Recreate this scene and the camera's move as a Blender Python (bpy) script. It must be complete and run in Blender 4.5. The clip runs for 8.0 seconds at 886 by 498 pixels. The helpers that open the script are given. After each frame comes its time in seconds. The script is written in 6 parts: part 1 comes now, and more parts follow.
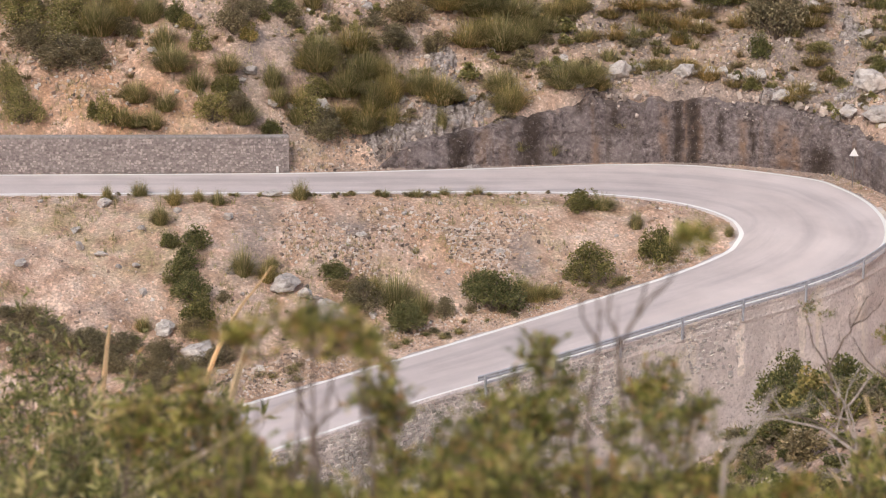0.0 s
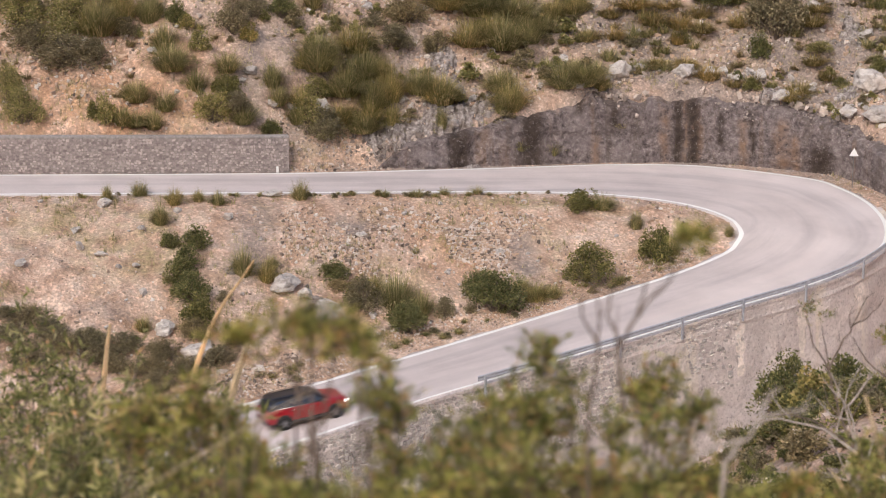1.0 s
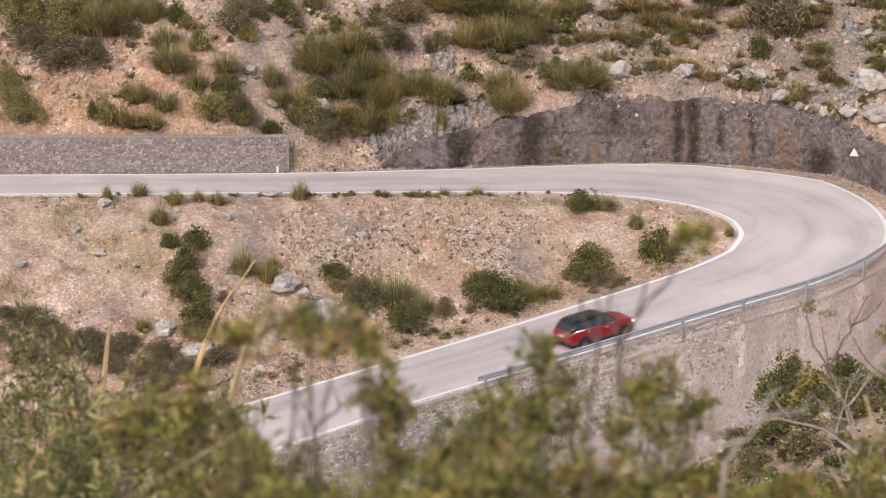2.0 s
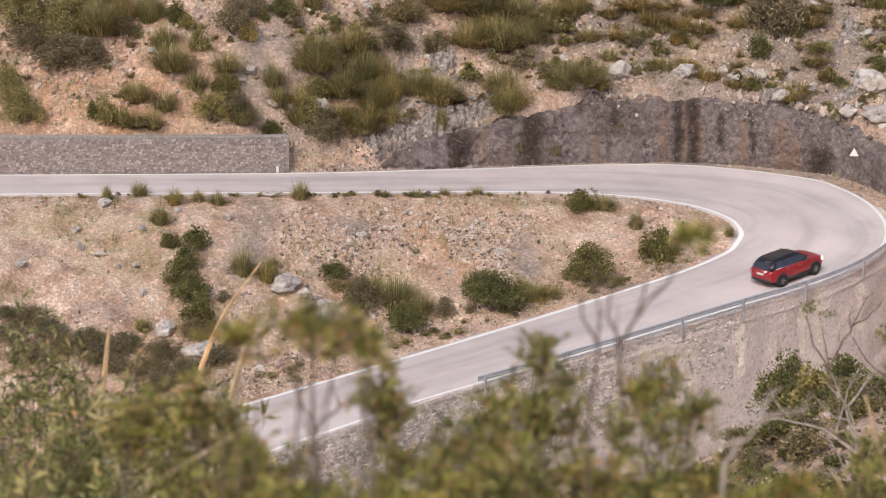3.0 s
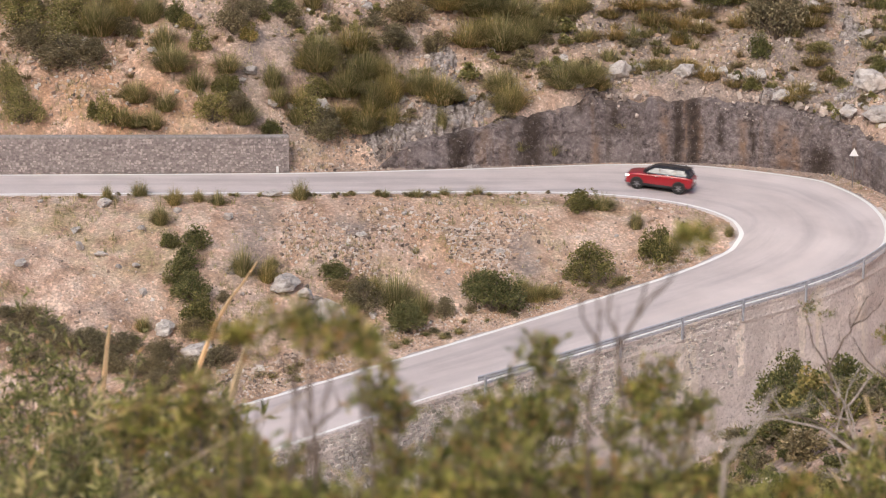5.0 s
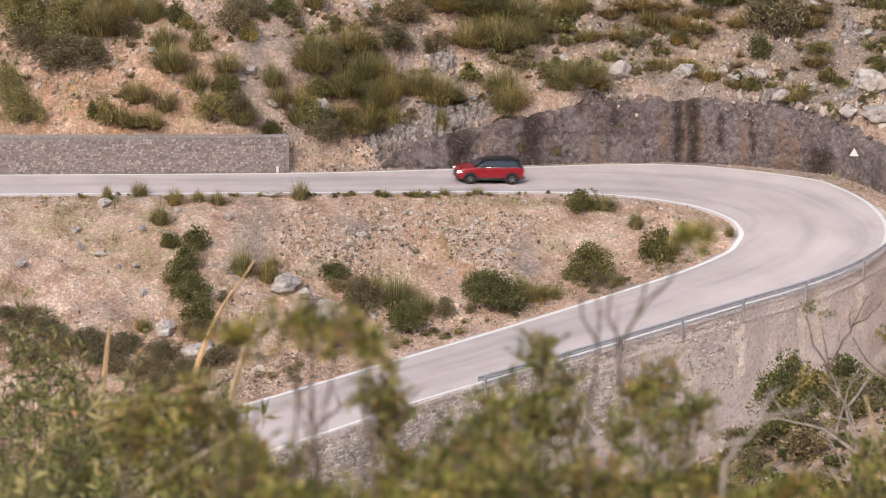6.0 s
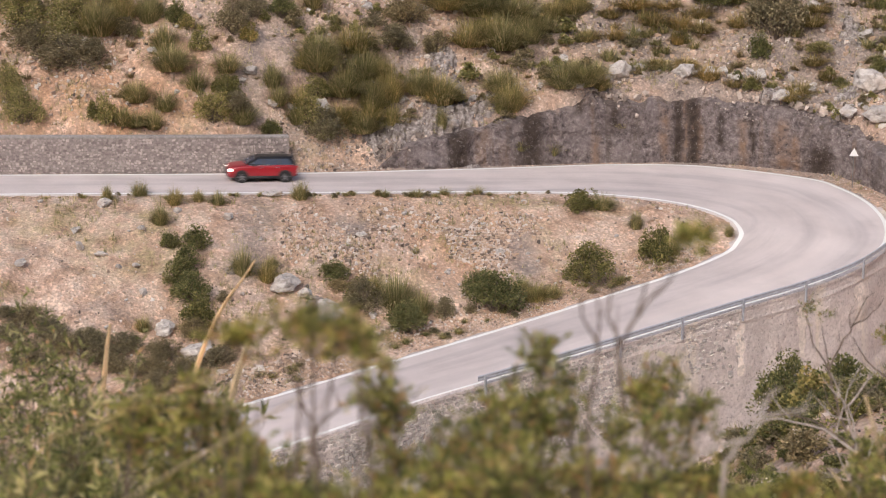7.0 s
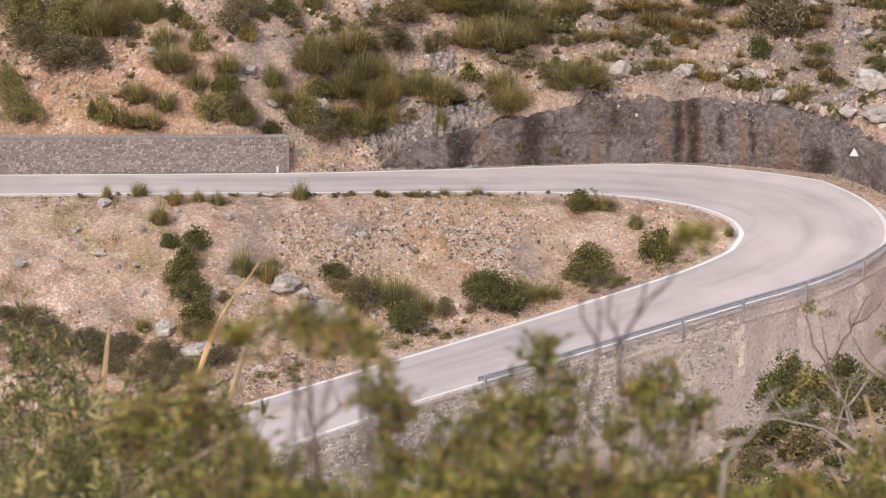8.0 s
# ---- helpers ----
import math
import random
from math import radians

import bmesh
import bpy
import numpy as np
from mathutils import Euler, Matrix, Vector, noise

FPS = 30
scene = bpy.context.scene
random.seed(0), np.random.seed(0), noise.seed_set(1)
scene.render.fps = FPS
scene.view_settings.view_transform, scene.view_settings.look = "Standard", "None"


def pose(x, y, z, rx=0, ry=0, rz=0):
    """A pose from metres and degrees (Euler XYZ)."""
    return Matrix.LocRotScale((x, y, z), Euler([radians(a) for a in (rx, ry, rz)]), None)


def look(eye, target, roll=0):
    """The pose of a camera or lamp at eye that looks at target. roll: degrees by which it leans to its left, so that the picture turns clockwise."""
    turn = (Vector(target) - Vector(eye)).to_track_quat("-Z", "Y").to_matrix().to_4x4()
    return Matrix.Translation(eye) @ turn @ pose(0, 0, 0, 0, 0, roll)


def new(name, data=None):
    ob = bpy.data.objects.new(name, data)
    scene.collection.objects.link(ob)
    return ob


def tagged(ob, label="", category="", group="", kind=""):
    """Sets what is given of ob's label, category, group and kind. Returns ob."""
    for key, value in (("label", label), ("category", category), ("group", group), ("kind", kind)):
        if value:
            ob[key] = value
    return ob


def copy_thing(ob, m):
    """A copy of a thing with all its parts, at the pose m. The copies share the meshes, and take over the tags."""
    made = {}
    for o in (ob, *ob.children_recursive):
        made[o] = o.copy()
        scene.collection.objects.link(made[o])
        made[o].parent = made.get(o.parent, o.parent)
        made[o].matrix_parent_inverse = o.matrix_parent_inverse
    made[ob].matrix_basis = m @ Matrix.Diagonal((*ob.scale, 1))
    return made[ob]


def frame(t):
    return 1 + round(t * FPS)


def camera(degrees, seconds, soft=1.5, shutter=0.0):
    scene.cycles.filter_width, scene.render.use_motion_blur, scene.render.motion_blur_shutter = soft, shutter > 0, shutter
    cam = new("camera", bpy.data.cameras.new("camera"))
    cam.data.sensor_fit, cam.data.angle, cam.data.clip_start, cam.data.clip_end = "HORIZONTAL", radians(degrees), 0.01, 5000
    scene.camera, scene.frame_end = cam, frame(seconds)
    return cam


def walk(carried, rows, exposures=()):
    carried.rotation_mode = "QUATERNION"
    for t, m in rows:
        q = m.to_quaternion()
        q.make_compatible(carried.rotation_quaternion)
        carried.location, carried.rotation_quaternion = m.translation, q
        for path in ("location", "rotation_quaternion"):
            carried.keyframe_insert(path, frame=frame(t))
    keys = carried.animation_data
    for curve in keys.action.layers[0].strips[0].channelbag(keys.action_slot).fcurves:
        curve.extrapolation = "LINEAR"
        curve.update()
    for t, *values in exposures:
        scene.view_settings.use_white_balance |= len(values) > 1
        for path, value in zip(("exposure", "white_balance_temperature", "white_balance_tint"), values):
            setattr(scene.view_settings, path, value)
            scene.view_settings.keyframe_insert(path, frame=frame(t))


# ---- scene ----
# ---- camera and its stand ----
cam = camera(25.24, 8.0, soft=1.1, shutter=0.5)
EYE = (0.0, 0.0, 34.0)
STAND = pose(*EYE, 90 - 14.775, 0, 0)
walk(cam, [(0.0, STAND), (8.0, STAND)])
cam.data.dof.use_dof = True
cam.data.dof.focus_distance = 112.0
cam.data.dof.aperture_fstop = 2.3

# ---- world, sun, exposure ----
SUN_HEIGHT, SUN_TURN = 43.0, 200.0
world = bpy.data.worlds.new("sky")
scene.world = world
world.use_nodes = True
sky = world.node_tree.nodes.new("ShaderNodeTexSky")
sky.sky_type = "NISHITA"
sky.sun_disc = False
sky.sun_elevation, sky.sun_rotation = radians(SUN_HEIGHT), radians(SUN_TURN)
sky.dust_density = 4.0
sky.ozone_density = 1.0
ground_light = world.node_tree.nodes["Background"]
ground_light.inputs["Strength"].default_value = 0.15
world.node_tree.links.new(sky.outputs[0], ground_light.inputs["Color"])
sun = new("sun", bpy.data.lights.new("sun", "SUN"))
sun.data.energy, sun.data.angle, sun.data.color = 1.35, radians(20), (1.0, 0.93, 0.84)
sun_way = Vector((math.sin(radians(SUN_TURN)) * math.cos(radians(SUN_HEIGHT)),
                  math.cos(radians(SUN_TURN)) * math.cos(radians(SUN_HEIGHT)), math.sin(radians(SUN_HEIGHT))))
sun.matrix_world = look(sun_way * 300, (0, 0, 0))
scene.view_settings.exposure = 0.12


# ---- materials ----
class Nodes:
    """A small builder of node materials."""

    def __init__(self, name, rough=0.9, metal=0.0):
        self.mat = bpy.data.materials.new(name)
        self.mat.use_nodes = True
        self.tree = self.mat.node_tree
        self.out = self.tree.nodes["Principled BSDF"]
        self.out.inputs["Roughness"].default_value = rough
        self.out.inputs["Metallic"].default_value = metal
        self.coord = self.add("ShaderNodeTexCoord")
        self.bumps = None

    def add(self, kind):
        return self.tree.nodes.new(kind)

    def link(self, a, b):
        self.tree.links.new(a, b)

    def noise(self, scale, detail=5, rough=0.6, where="Object", stretch=None):
        n = self.add("ShaderNodeTexNoise")
        n.inputs["Scale"].default_value, n.inputs["Detail"].default_value, n.inputs["Roughness"].default_value = scale, detail, rough
        src = self.coord.outputs[where]
        if stretch:
            mp = self.add("ShaderNodeMapping")
            mp.inputs["Scale"].default_value = stretch
            self.link(src, mp.inputs["Vector"])
            src = mp.outputs[0]
        self.link(src, n.inputs["Vector"])
        return n.outputs["Fac"]

    def cells(self, scale, where="Object", feature="F1"):
        n = self.add("ShaderNodeTexVoronoi")
        n.feature = feature
        n.inputs["Scale"].default_value = scale
        self.link(self.coord.outputs[where], n.inputs["Vector"])
        return n

    def ramp(self, fac, stops):
        r = self.add("ShaderNodeValToRGB")
        els = r.color_ramp.elements
        while len(els) < len(stops):
            els.new(0.5)
        for e, (p, col) in zip(els, stops):
            e.position = p
            e.color = (*col, 1) if len(col) == 3 else col
        self.link(fac, r.inputs[0])
        return r.outputs[0]

    def level(self, fac, lo, hi):
        m = self.add("ShaderNodeMapRange")
        m.inputs[1].default_value, m.inputs[2].default_value = lo, hi
        self.link(fac, m.inputs[0])
        return m.outputs[0]

    def mix(self, fac, a, b, how="MIX"):
        m = self.add("ShaderNodeMix")
        m.data_type, m.blend_type = "RGBA", how
        for sock, v in ((m.inputs[0], fac), (m.inputs[6], a), (m.inputs[7], b)):
            if isinstance(v, (int, float)):
                sock.default_value = v
            elif isinstance(v, tuple):
                sock.default_value = (*v, 1)
            else:
                self.link(v, sock)
        return m.outputs[2]

    def times(self, a, b):
        m = self.add("ShaderNodeMath")
        m.operation = "MULTIPLY"
        for sock, v in zip(m.inputs, (a, b)):
            if isinstance(v, (int, float)):
                sock.default_value = v
            else:
                self.link(v, sock)
        return m.outputs[0]

    def color(self, c):
        if isinstance(c, tuple):
            self.out.inputs["Base Color"].default_value = (*c, 1)
        else:
            self.link(c, self.out.inputs["Base Color"])
        return self

    def bump(self, fac, dist, strength=1.0):
        b = self.add("ShaderNodeBump")
        b.inputs["Distance"].default_value, b.inputs["Strength"].default_value = dist, strength
        self.link(fac, b.inputs["Height"])
        if self.bumps:
            self.link(self.bumps, b.inputs["Normal"])
        self.bumps = b.outputs[0]
        self.link(self.bumps, self.out.inputs["Normal"])
        return self

    def attribute(self, name):
        a = self.add("ShaderNodeAttribute")
        a.attribute_name = name
        return a.outputs["Fac"]

    def chance(self):
        return self.add("ShaderNodeObjectInfo").outputs["Random"]

    def island(self):
        return self.add("ShaderNodeNewGeometry").outputs["Random Per Island"]


def plain(name, col, rough=0.5, metal=0.0, grain=0.12, scale=6.0):
    n = Nodes(name, rough, metal)
    f = n.noise(scale, 4)
    lo = tuple(c * (1 - grain) for c in col)
    hi = tuple(min(1, c * (1 + grain)) for c in col)
    n.color(n.ramp(f, [(0.3, lo), (0.7, hi)]))
    return n.mat


def soil_material():
    n = Nodes("dry_stony_soil", 0.97)
    big = n.noise(0.10, 4, 0.55)
    mid = n.noise(0.55, 6, 0.65)
    fine = n.noise(5.0, 6, 0.75)
    base = n.ramp(mid, [(0.36, (0.395, 0.26, 0.185)), (0.48, (0.585, 0.418, 0.33)), (0.62, (0.73, 0.58, 0.49))])
    rust = n.mix(n.times(n.level(big, 0.52, 0.64), 0.35), base, (0.52, 0.335, 0.21))
    rust = n.mix(n.times(n.attribute("rusty"), 0.85), rust, n.mix(n.noise(1.4, 5, 0.7), (0.43, 0.235, 0.125), (0.66, 0.43, 0.30)))
    dry = n.mix(n.times(n.level(n.noise(0.28, 5, 0.7), 0.54, 0.68), 0.5), rust, (0.33, 0.27, 0.12))
    dry = n.mix(n.times(n.times(n.attribute("turf"), n.level(n.noise(1.1, 6, 0.75), 0.38, 0.58)), 0.75), dry, n.mix(n.noise(2.6, 4, 0.7), (0.27, 0.225, 0.095), (0.44, 0.37, 0.19)))
    grey = n.mix(n.noise(0.9, 5, 0.7), (0.205, 0.165, 0.148), (0.42, 0.36, 0.338))
    dry = n.mix(n.times(n.level(n.noise(0.20, 5, 0.7), 0.54, 0.64), 0.55), dry, grey)
    dry = n.mix(n.times(n.attribute("greyish"), 0.9), dry, grey)
    speck = n.cells(7.0)
    stones = n.ramp(speck.outputs["Color"], [(0.35, (0.55, 0.53, 0.50)), (0.75, (1.25, 1.2, 1.15))])
    dry = n.mix(n.times(n.level(fine, 0.40, 0.62), 0.75), dry, n.mix(1.0, dry, stones, "MULTIPLY"))
    n.color(n.mix(0.55, dry, n.ramp(fine, [(0.38, (0.25, 0.23, 0.21)), (0.54, (1.2, 1.17, 1.15)), (0.70, (1.45, 1.43, 1.4))]), "MULTIPLY"))
    n.bump(mid, 0.25).bump(fine, 0.06).bump(speck.outputs["Distance"], 0.05)
    return n.mat


def asphalt_material():
    n = Nodes("pale_worn_asphalt", 0.78)
    grain = n.noise(28, 4, 0.7)
    patch = n.noise(0.35, 5, 0.6)
    track = n.noise(1.0, 4, 0.6, where="UV", stretch=(0.04, 0.42, 1))
    col = n.ramp(patch, [(0.3, (0.535, 0.468, 0.455)), (0.7, (0.645, 0.568, 0.553))])
    col = n.mix(0.85, col, n.ramp(track, [(0.34, (0.70, 0.70, 0.72)), (0.52, (1, 1, 1)), (0.66, (1.10, 1.09, 1.08))]), "MULTIPLY")
    col = n.mix(0.35, col, n.ramp(grain, [(0.3, (0.6, 0.6, 0.6)), (0.7, (1.3, 1.3, 1.3))]), "MULTIPLY")
    # overexposed glare put into the colour: paler towards the outer line, in patches
    across = n.add("ShaderNodeSeparateXYZ")
    n.link(n.coord.outputs["UV"], across.inputs[0])
    glare_or_dust = n.times(n.level(across.outputs[1], 0.0, -4.5), n.level(n.noise(0.25, 4, 0.6), 0.25, 0.6))
    n.color(n.mix(n.times(glare_or_dust, 0.55), col, (0.80, 0.715, 0.70)))
    n.bump(grain, 0.006)
    return n.mat


def paint_line_material():
    n = Nodes("worn_white_road_paint", 0.7)
    worn = n.level(n.noise(3.0, 6, 0.75), 0.60, 0.72)
    n.color(n.mix(n.times(worn, 0.6), (0.86, 0.84, 0.82), (0.45, 0.42, 0.40)))
    return n.mat


def rock_cut_material():
    n = Nodes("stained_cut_limestone", 0.93)
    big = n.noise(0.35, 5, 0.6)
    fine = n.noise(3.2, 7, 0.72)
    streak = n.noise(0.42, 6, 0.62, stretch=(1, 1, 0.10))
    light = n.noise(6.0, 4, 0.7)
    rust = n.noise(0.42, 4, 0.6, stretch=(1.3, 1.3, 0.05))
    col = n.ramp(fine, [(0.32, (0.05, 0.037, 0.036)), (0.46, (0.17, 0.136, 0.134)), (0.58, (0.275, 0.228, 0.222)), (0.72, (0.50, 0.44, 0.415))])
    col = n.mix(n.times(n.level(big, 0.5, 0.7), 0.5), col, (0.36, 0.305, 0.30))
    col = n.mix(n.times(n.level(rust, 0.57, 0.67), 0.35), col, (0.29, 0.175, 0.10))
    col = n.mix(n.times(n.level(streak, 0.54, 0.60), 0.45), col, (0.10, 0.072, 0.058))
    col = n.mix(n.times(n.times(n.attribute("ochre"), n.level(n.noise(1.6, 6, 0.75), 0.36, 0.60)), 0.7), col, (0.31, 0.185, 0.11))
    col = n.mix(n.times(n.times(n.attribute("damp"), n.level(n.noise(2.6, 6, 0.75), 0.30, 0.46)), 0.95), col, n.mix(fine, (0.018, 0.012, 0.009), (0.085, 0.056, 0.042)))
    col = n.mix(n.times(n.level(light, 0.60, 0.68), 0.55), col, (0.50, 0.46, 0.44))
    n.color(col)
    n.bump(big, 0.5).bump(fine, 0.25).bump(light, 0.08)
    return n.mat


def limestone_material():
    n = Nodes("grey_white_limestone", 0.9)
    fine = n.noise(4.5, 7, 0.72)
    big = n.noise(1.3, 3)
    col = n.ramp(fine, [(0.3, (0.20, 0.172, 0.158)), (0.48, (0.50, 0.462, 0.44)), (0.7, (0.74, 0.70, 0.675))])
    col = n.mix(n.times(n.level(big, 0.5, 0.68), 0.6), col, (0.38, 0.29, 0.22))
    col = n.mix(0.5, col, n.ramp(n.chance(), [(0, (0.6, 0.58, 0.56)), (1, (1.1, 1.08, 1.06))]), "MULTIPLY")
    n.color(col)
    n.bump(fine, 0.08)
    return n.mat


def bedrock_material():
    n = Nodes("cracked_grey_bedrock", 0.92)
    fine = n.noise(3.6, 7, 0.75)
    lichen = n.noise(1.1, 5, 0.7)
    col = n.ramp(fine, [(0.34, (0.075, 0.06, 0.055)), (0.47, (0.27, 0.232, 0.22)), (0.58, (0.42, 0.375, 0.36)), (0.70, (0.68, 0.63, 0.60))])
    col = n.mix(n.times(n.level(lichen, 0.5, 0.62), 0.6), col, (0.20, 0.155, 0.12))
    col = n.mix(n.times(n.attribute("crack"), 0.85), col, (0.07, 0.052, 0.044))
    n.color(col)
    n.bump(fine, 0.16)
    return n.mat


def scree_material():
    n = Nodes("loose_stones", 0.95)
    fine = n.noise(9, 4, 0.7)
    tone = n.ramp(n.island(), [(0.0, (0.12, 0.098, 0.088)), (0.22, (0.40, 0.30, 0.24)), (0.55, (0.60, 0.43, 0.315)), (0.85, (0.60, 0.515, 0.46)), (1, (0.72, 0.67, 0.63))])
    n.color(n.mix(0.5, tone, n.ramp(fine, [(0.3, (0.6, 0.6, 0.6)), (0.7, (1.2, 1.2, 1.2))]), "MULTIPLY"))
    return n.mat


def wall_stone_material(name, lo, hi, by_object):
    n = Nodes(name, 0.92)
    fine = n.noise(9, 5, 0.7)
    tone = n.ramp(n.chance() if by_object else n.island(), [(0.0, lo), (0.75, hi), (1.0, tuple(c * 1.35 for c in hi))])
    n.color(n.mix(0.7, tone, n.ramp(fine, [(0.3, (0.62, 0.61, 0.60)), (0.7, (1.2, 1.19, 1.18))]), "MULTIPLY"))
    n.bump(fine, 0.02)
    return n.mat


def mortar_material(name, col):
    n = Nodes(name, 0.95)
    fine = n.noise(5, 6, 0.7)
    stain = n.noise(0.6, 5, 0.65, stretch=(1, 1, 0.25))
    c = n.ramp(fine, [(0.3, tuple(0.55 * v for v in col)), (0.7, tuple(min(1, 1.25 * v) for v in col))])
    n.color(n.mix(n.times(n.level(stain, 0.5, 0.68), 0.55), c, tuple(0.6 * v for v in col)))
    n.bump(fine, 0.04)
    return n.mat


def retaining_material():
    n = Nodes("weathered_pale_masonry", 0.95)
    fine = n.noise(4.5, 7, 0.75)
    pits = n.noise(7.0, 4, 0.7)
    run = n.noise(0.55, 4, 0.6, stretch=(1, 1, 0.04))
    damp = n.noise(0.35, 5, 0.65, stretch=(1, 1, 0.4))
    joint = n.cells(3.4, feature="DISTANCE_TO_EDGE").outputs["Distance"]
    c = n.ramp(fine, [(0.30, (0.50, 0.42, 0.40)), (0.5, (0.77, 0.67, 0.645)), (0.72, (0.88, 0.795, 0.765))])
    c = n.mix(n.times(n.level(damp, 0.48, 0.66), 0.3), c, (0.46, 0.40, 0.385))
    c = n.mix(n.times(n.level(run, 0.54, 0.64), 0.75), c, (0.86, 0.76, 0.66))
    c = n.mix(n.times(n.level(pits, 0.60, 0.66), 0.7), c, (0.16, 0.13, 0.12))
    c = n.mix(n.times(n.times(n.level(joint, 0.07, 0.0), 0.2), n.level(n.noise(1.1, 3), 0.48, 0.6)), c, (0.26, 0.22, 0.21))
    n.color(c)
    n.bump(fine, 0.14).bump(pits, -0.07).bump(n.level(joint, 0.0, 0.08), 0.02)
    return n.mat


def leaf_material(name, stops, rough=0.6):
    n = Nodes(name, rough)
    tone = n.ramp(n.island(), stops)
    tone = n.mix(0.55, tone, n.ramp(n.noise(2.2, 5, 0.7), [(0.34, (0.42, 0.42, 0.40)), (0.66, (1.5, 1.45, 1.3))]), "MULTIPLY")
    tone = n.mix(0.5, tone, n.ramp(n.chance(), [(0, (0.72, 0.78, 0.78)), (0.5, (1, 1, 1)), (1, (1.3, 1.15, 0.9))]), "MULTIPLY")
    n.color(tone)
    n.out.inputs["Specular IOR Level"].default_value = 0.25
    shine = n.add("ShaderNodeBsdfTranslucent")
    n.link(tone, shine.inputs["Color"])
    both = n.add("ShaderNodeMixShader")
    both.inputs[0].default_value = 0.35
    n.link(n.out.outputs[0], both.inputs[1])
    n.link(shine.outputs[0], both.inputs[2])
    n.link(both.outputs[0], n.tree.nodes["Material Output"].inputs["Surface"])
    return n.mat


SOIL = soil_material()
ASPHALT = asphalt_material()
LINE = paint_line_material()
ROCK_CUT = rock_cut_material()
LIMESTONE = limestone_material()
BEDROCK = bedrock_material()
SCREE = scree_material()
ROCK_RUBBLE = wall_stone_material("broken_grey_rock", (0.13, 0.10, 0.086), (0.48, 0.405, 0.36), False)
STONE_GREY = wall_stone_material("grey_wall_stone", (0.235, 0.197, 0.192), (0.455, 0.392, 0.378), True)
STONE_GREY_JOINED = wall_stone_material("grey_wall_stone_far", (0.235, 0.197, 0.192), (0.455, 0.392, 0.378), False)
STONE_PALE = wall_stone_material("pale_wall_stone", (0.34, 0.305, 0.29), (0.56, 0.51, 0.485), True)
STONE_PALE_JOINED = wall_stone_material("pale_wall_stone_far", (0.34, 0.305, 0.29), (0.56, 0.51, 0.485), False)
MORTAR = mortar_material("grey_mortar", (0.35, 0.298, 0.282))
RENDERED = retaining_material()
LIME = mortar_material("pale_lime_run", (0.80, 0.695, 0.63))
COPING = mortar_material("grey_coping", (0.36, 0.33, 0.32))
GALVANISED = plain("galvanised_steel", (0.44, 0.45, 0.50), 0.5, 0.25, 0.15, 4)
LEAF_OLIVE = leaf_material("olive_shrub_leaves", [(0, (0.198, 0.190, 0.074)), (0.5, (0.350, 0.324, 0.132)), (0.85, (0.528, 0.447, 0.206)), (1, (0.680, 0.514, 0.340))])
LEAF_DARK = leaf_material("dark_mastic_leaves", [(0, (0.096, 0.108, 0.044)), (0.6, (0.215, 0.215, 0.092)), (1, (0.40, 0.36, 0.16))])
LEAF_GREY = leaf_material("grey_green_thorn_leaves", [(0, (0.175, 0.152, 0.095)), (0.6, (0.30, 0.255, 0.158)), (1, (0.45, 0.37, 0.25))])
LEAF_NEAR = leaf_material("near_shrub_leaves", [(0, (0.072, 0.088, 0.027)), (0.22, (0.144, 0.168, 0.045)), (0.45, (0.295, 0.31, 0.085)), (0.70, (0.455, 0.435, 0.145)), (0.82, (0.63, 0.55, 0.24)), (0.90, (0.56, 0.36, 0.175)), (1, (0.42, 0.225, 0.12))], 0.5)
LEAF_LONG = leaf_material("long_green_leaves", [(0, (0.075, 0.085, 0.03)), (0.3, (0.165, 0.180, 0.06)), (0.6, (0.30, 0.305, 0.11)), (0.8, (0.50, 0.465, 0.21)), (0.92, (0.72, 0.63, 0.38)), (1, (0.58, 0.33, 0.16))], 0.45)
LEAF_FRESH = leaf_material("fresh_green_leaves", [(0, (0.13, 0.17, 0.02)), (0.6, (0.24, 0.27, 0.04)), (1, (0.36, 0.36, 0.09))], 0.5)
GRASS = leaf_material("tussock_grass", [(0, (0.19, 0.182, 0.08)), (0.5, (0.34, 0.318, 0.145)), (0.8, (0.53, 0.455, 0.245)), (1, (0.78, 0.61, 0.38))])
GRASS_STRAWY = leaf_material("yellow_brown_grass", [(0, (0.20, 0.165, 0.06)), (0.5, (0.36, 0.28, 0.12)), (0.8, (0.52, 0.40, 0.20)), (1, (0.70, 0.54, 0.32))])
GRASS_DRY = leaf_material("dry_brown_grass", [(0, (0.20, 0.15, 0.075)), (0.5, (0.33, 0.25, 0.13)), (0.85, (0.45, 0.35, 0.20)), (1, (0.56, 0.44, 0.27))])
STRAW = leaf_material("dry_straw", [(0, (0.60, 0.45, 0.28)), (1, (0.88, 0.74, 0.54))])
BARK = plain("grey_brown_bark", (0.17, 0.13, 0.105), 0.9, 0, 0.35, 9)
DEADWOOD = plain("bleached_dead_wood", (0.40, 0.345, 0.31), 0.85, 0, 0.3, 8)


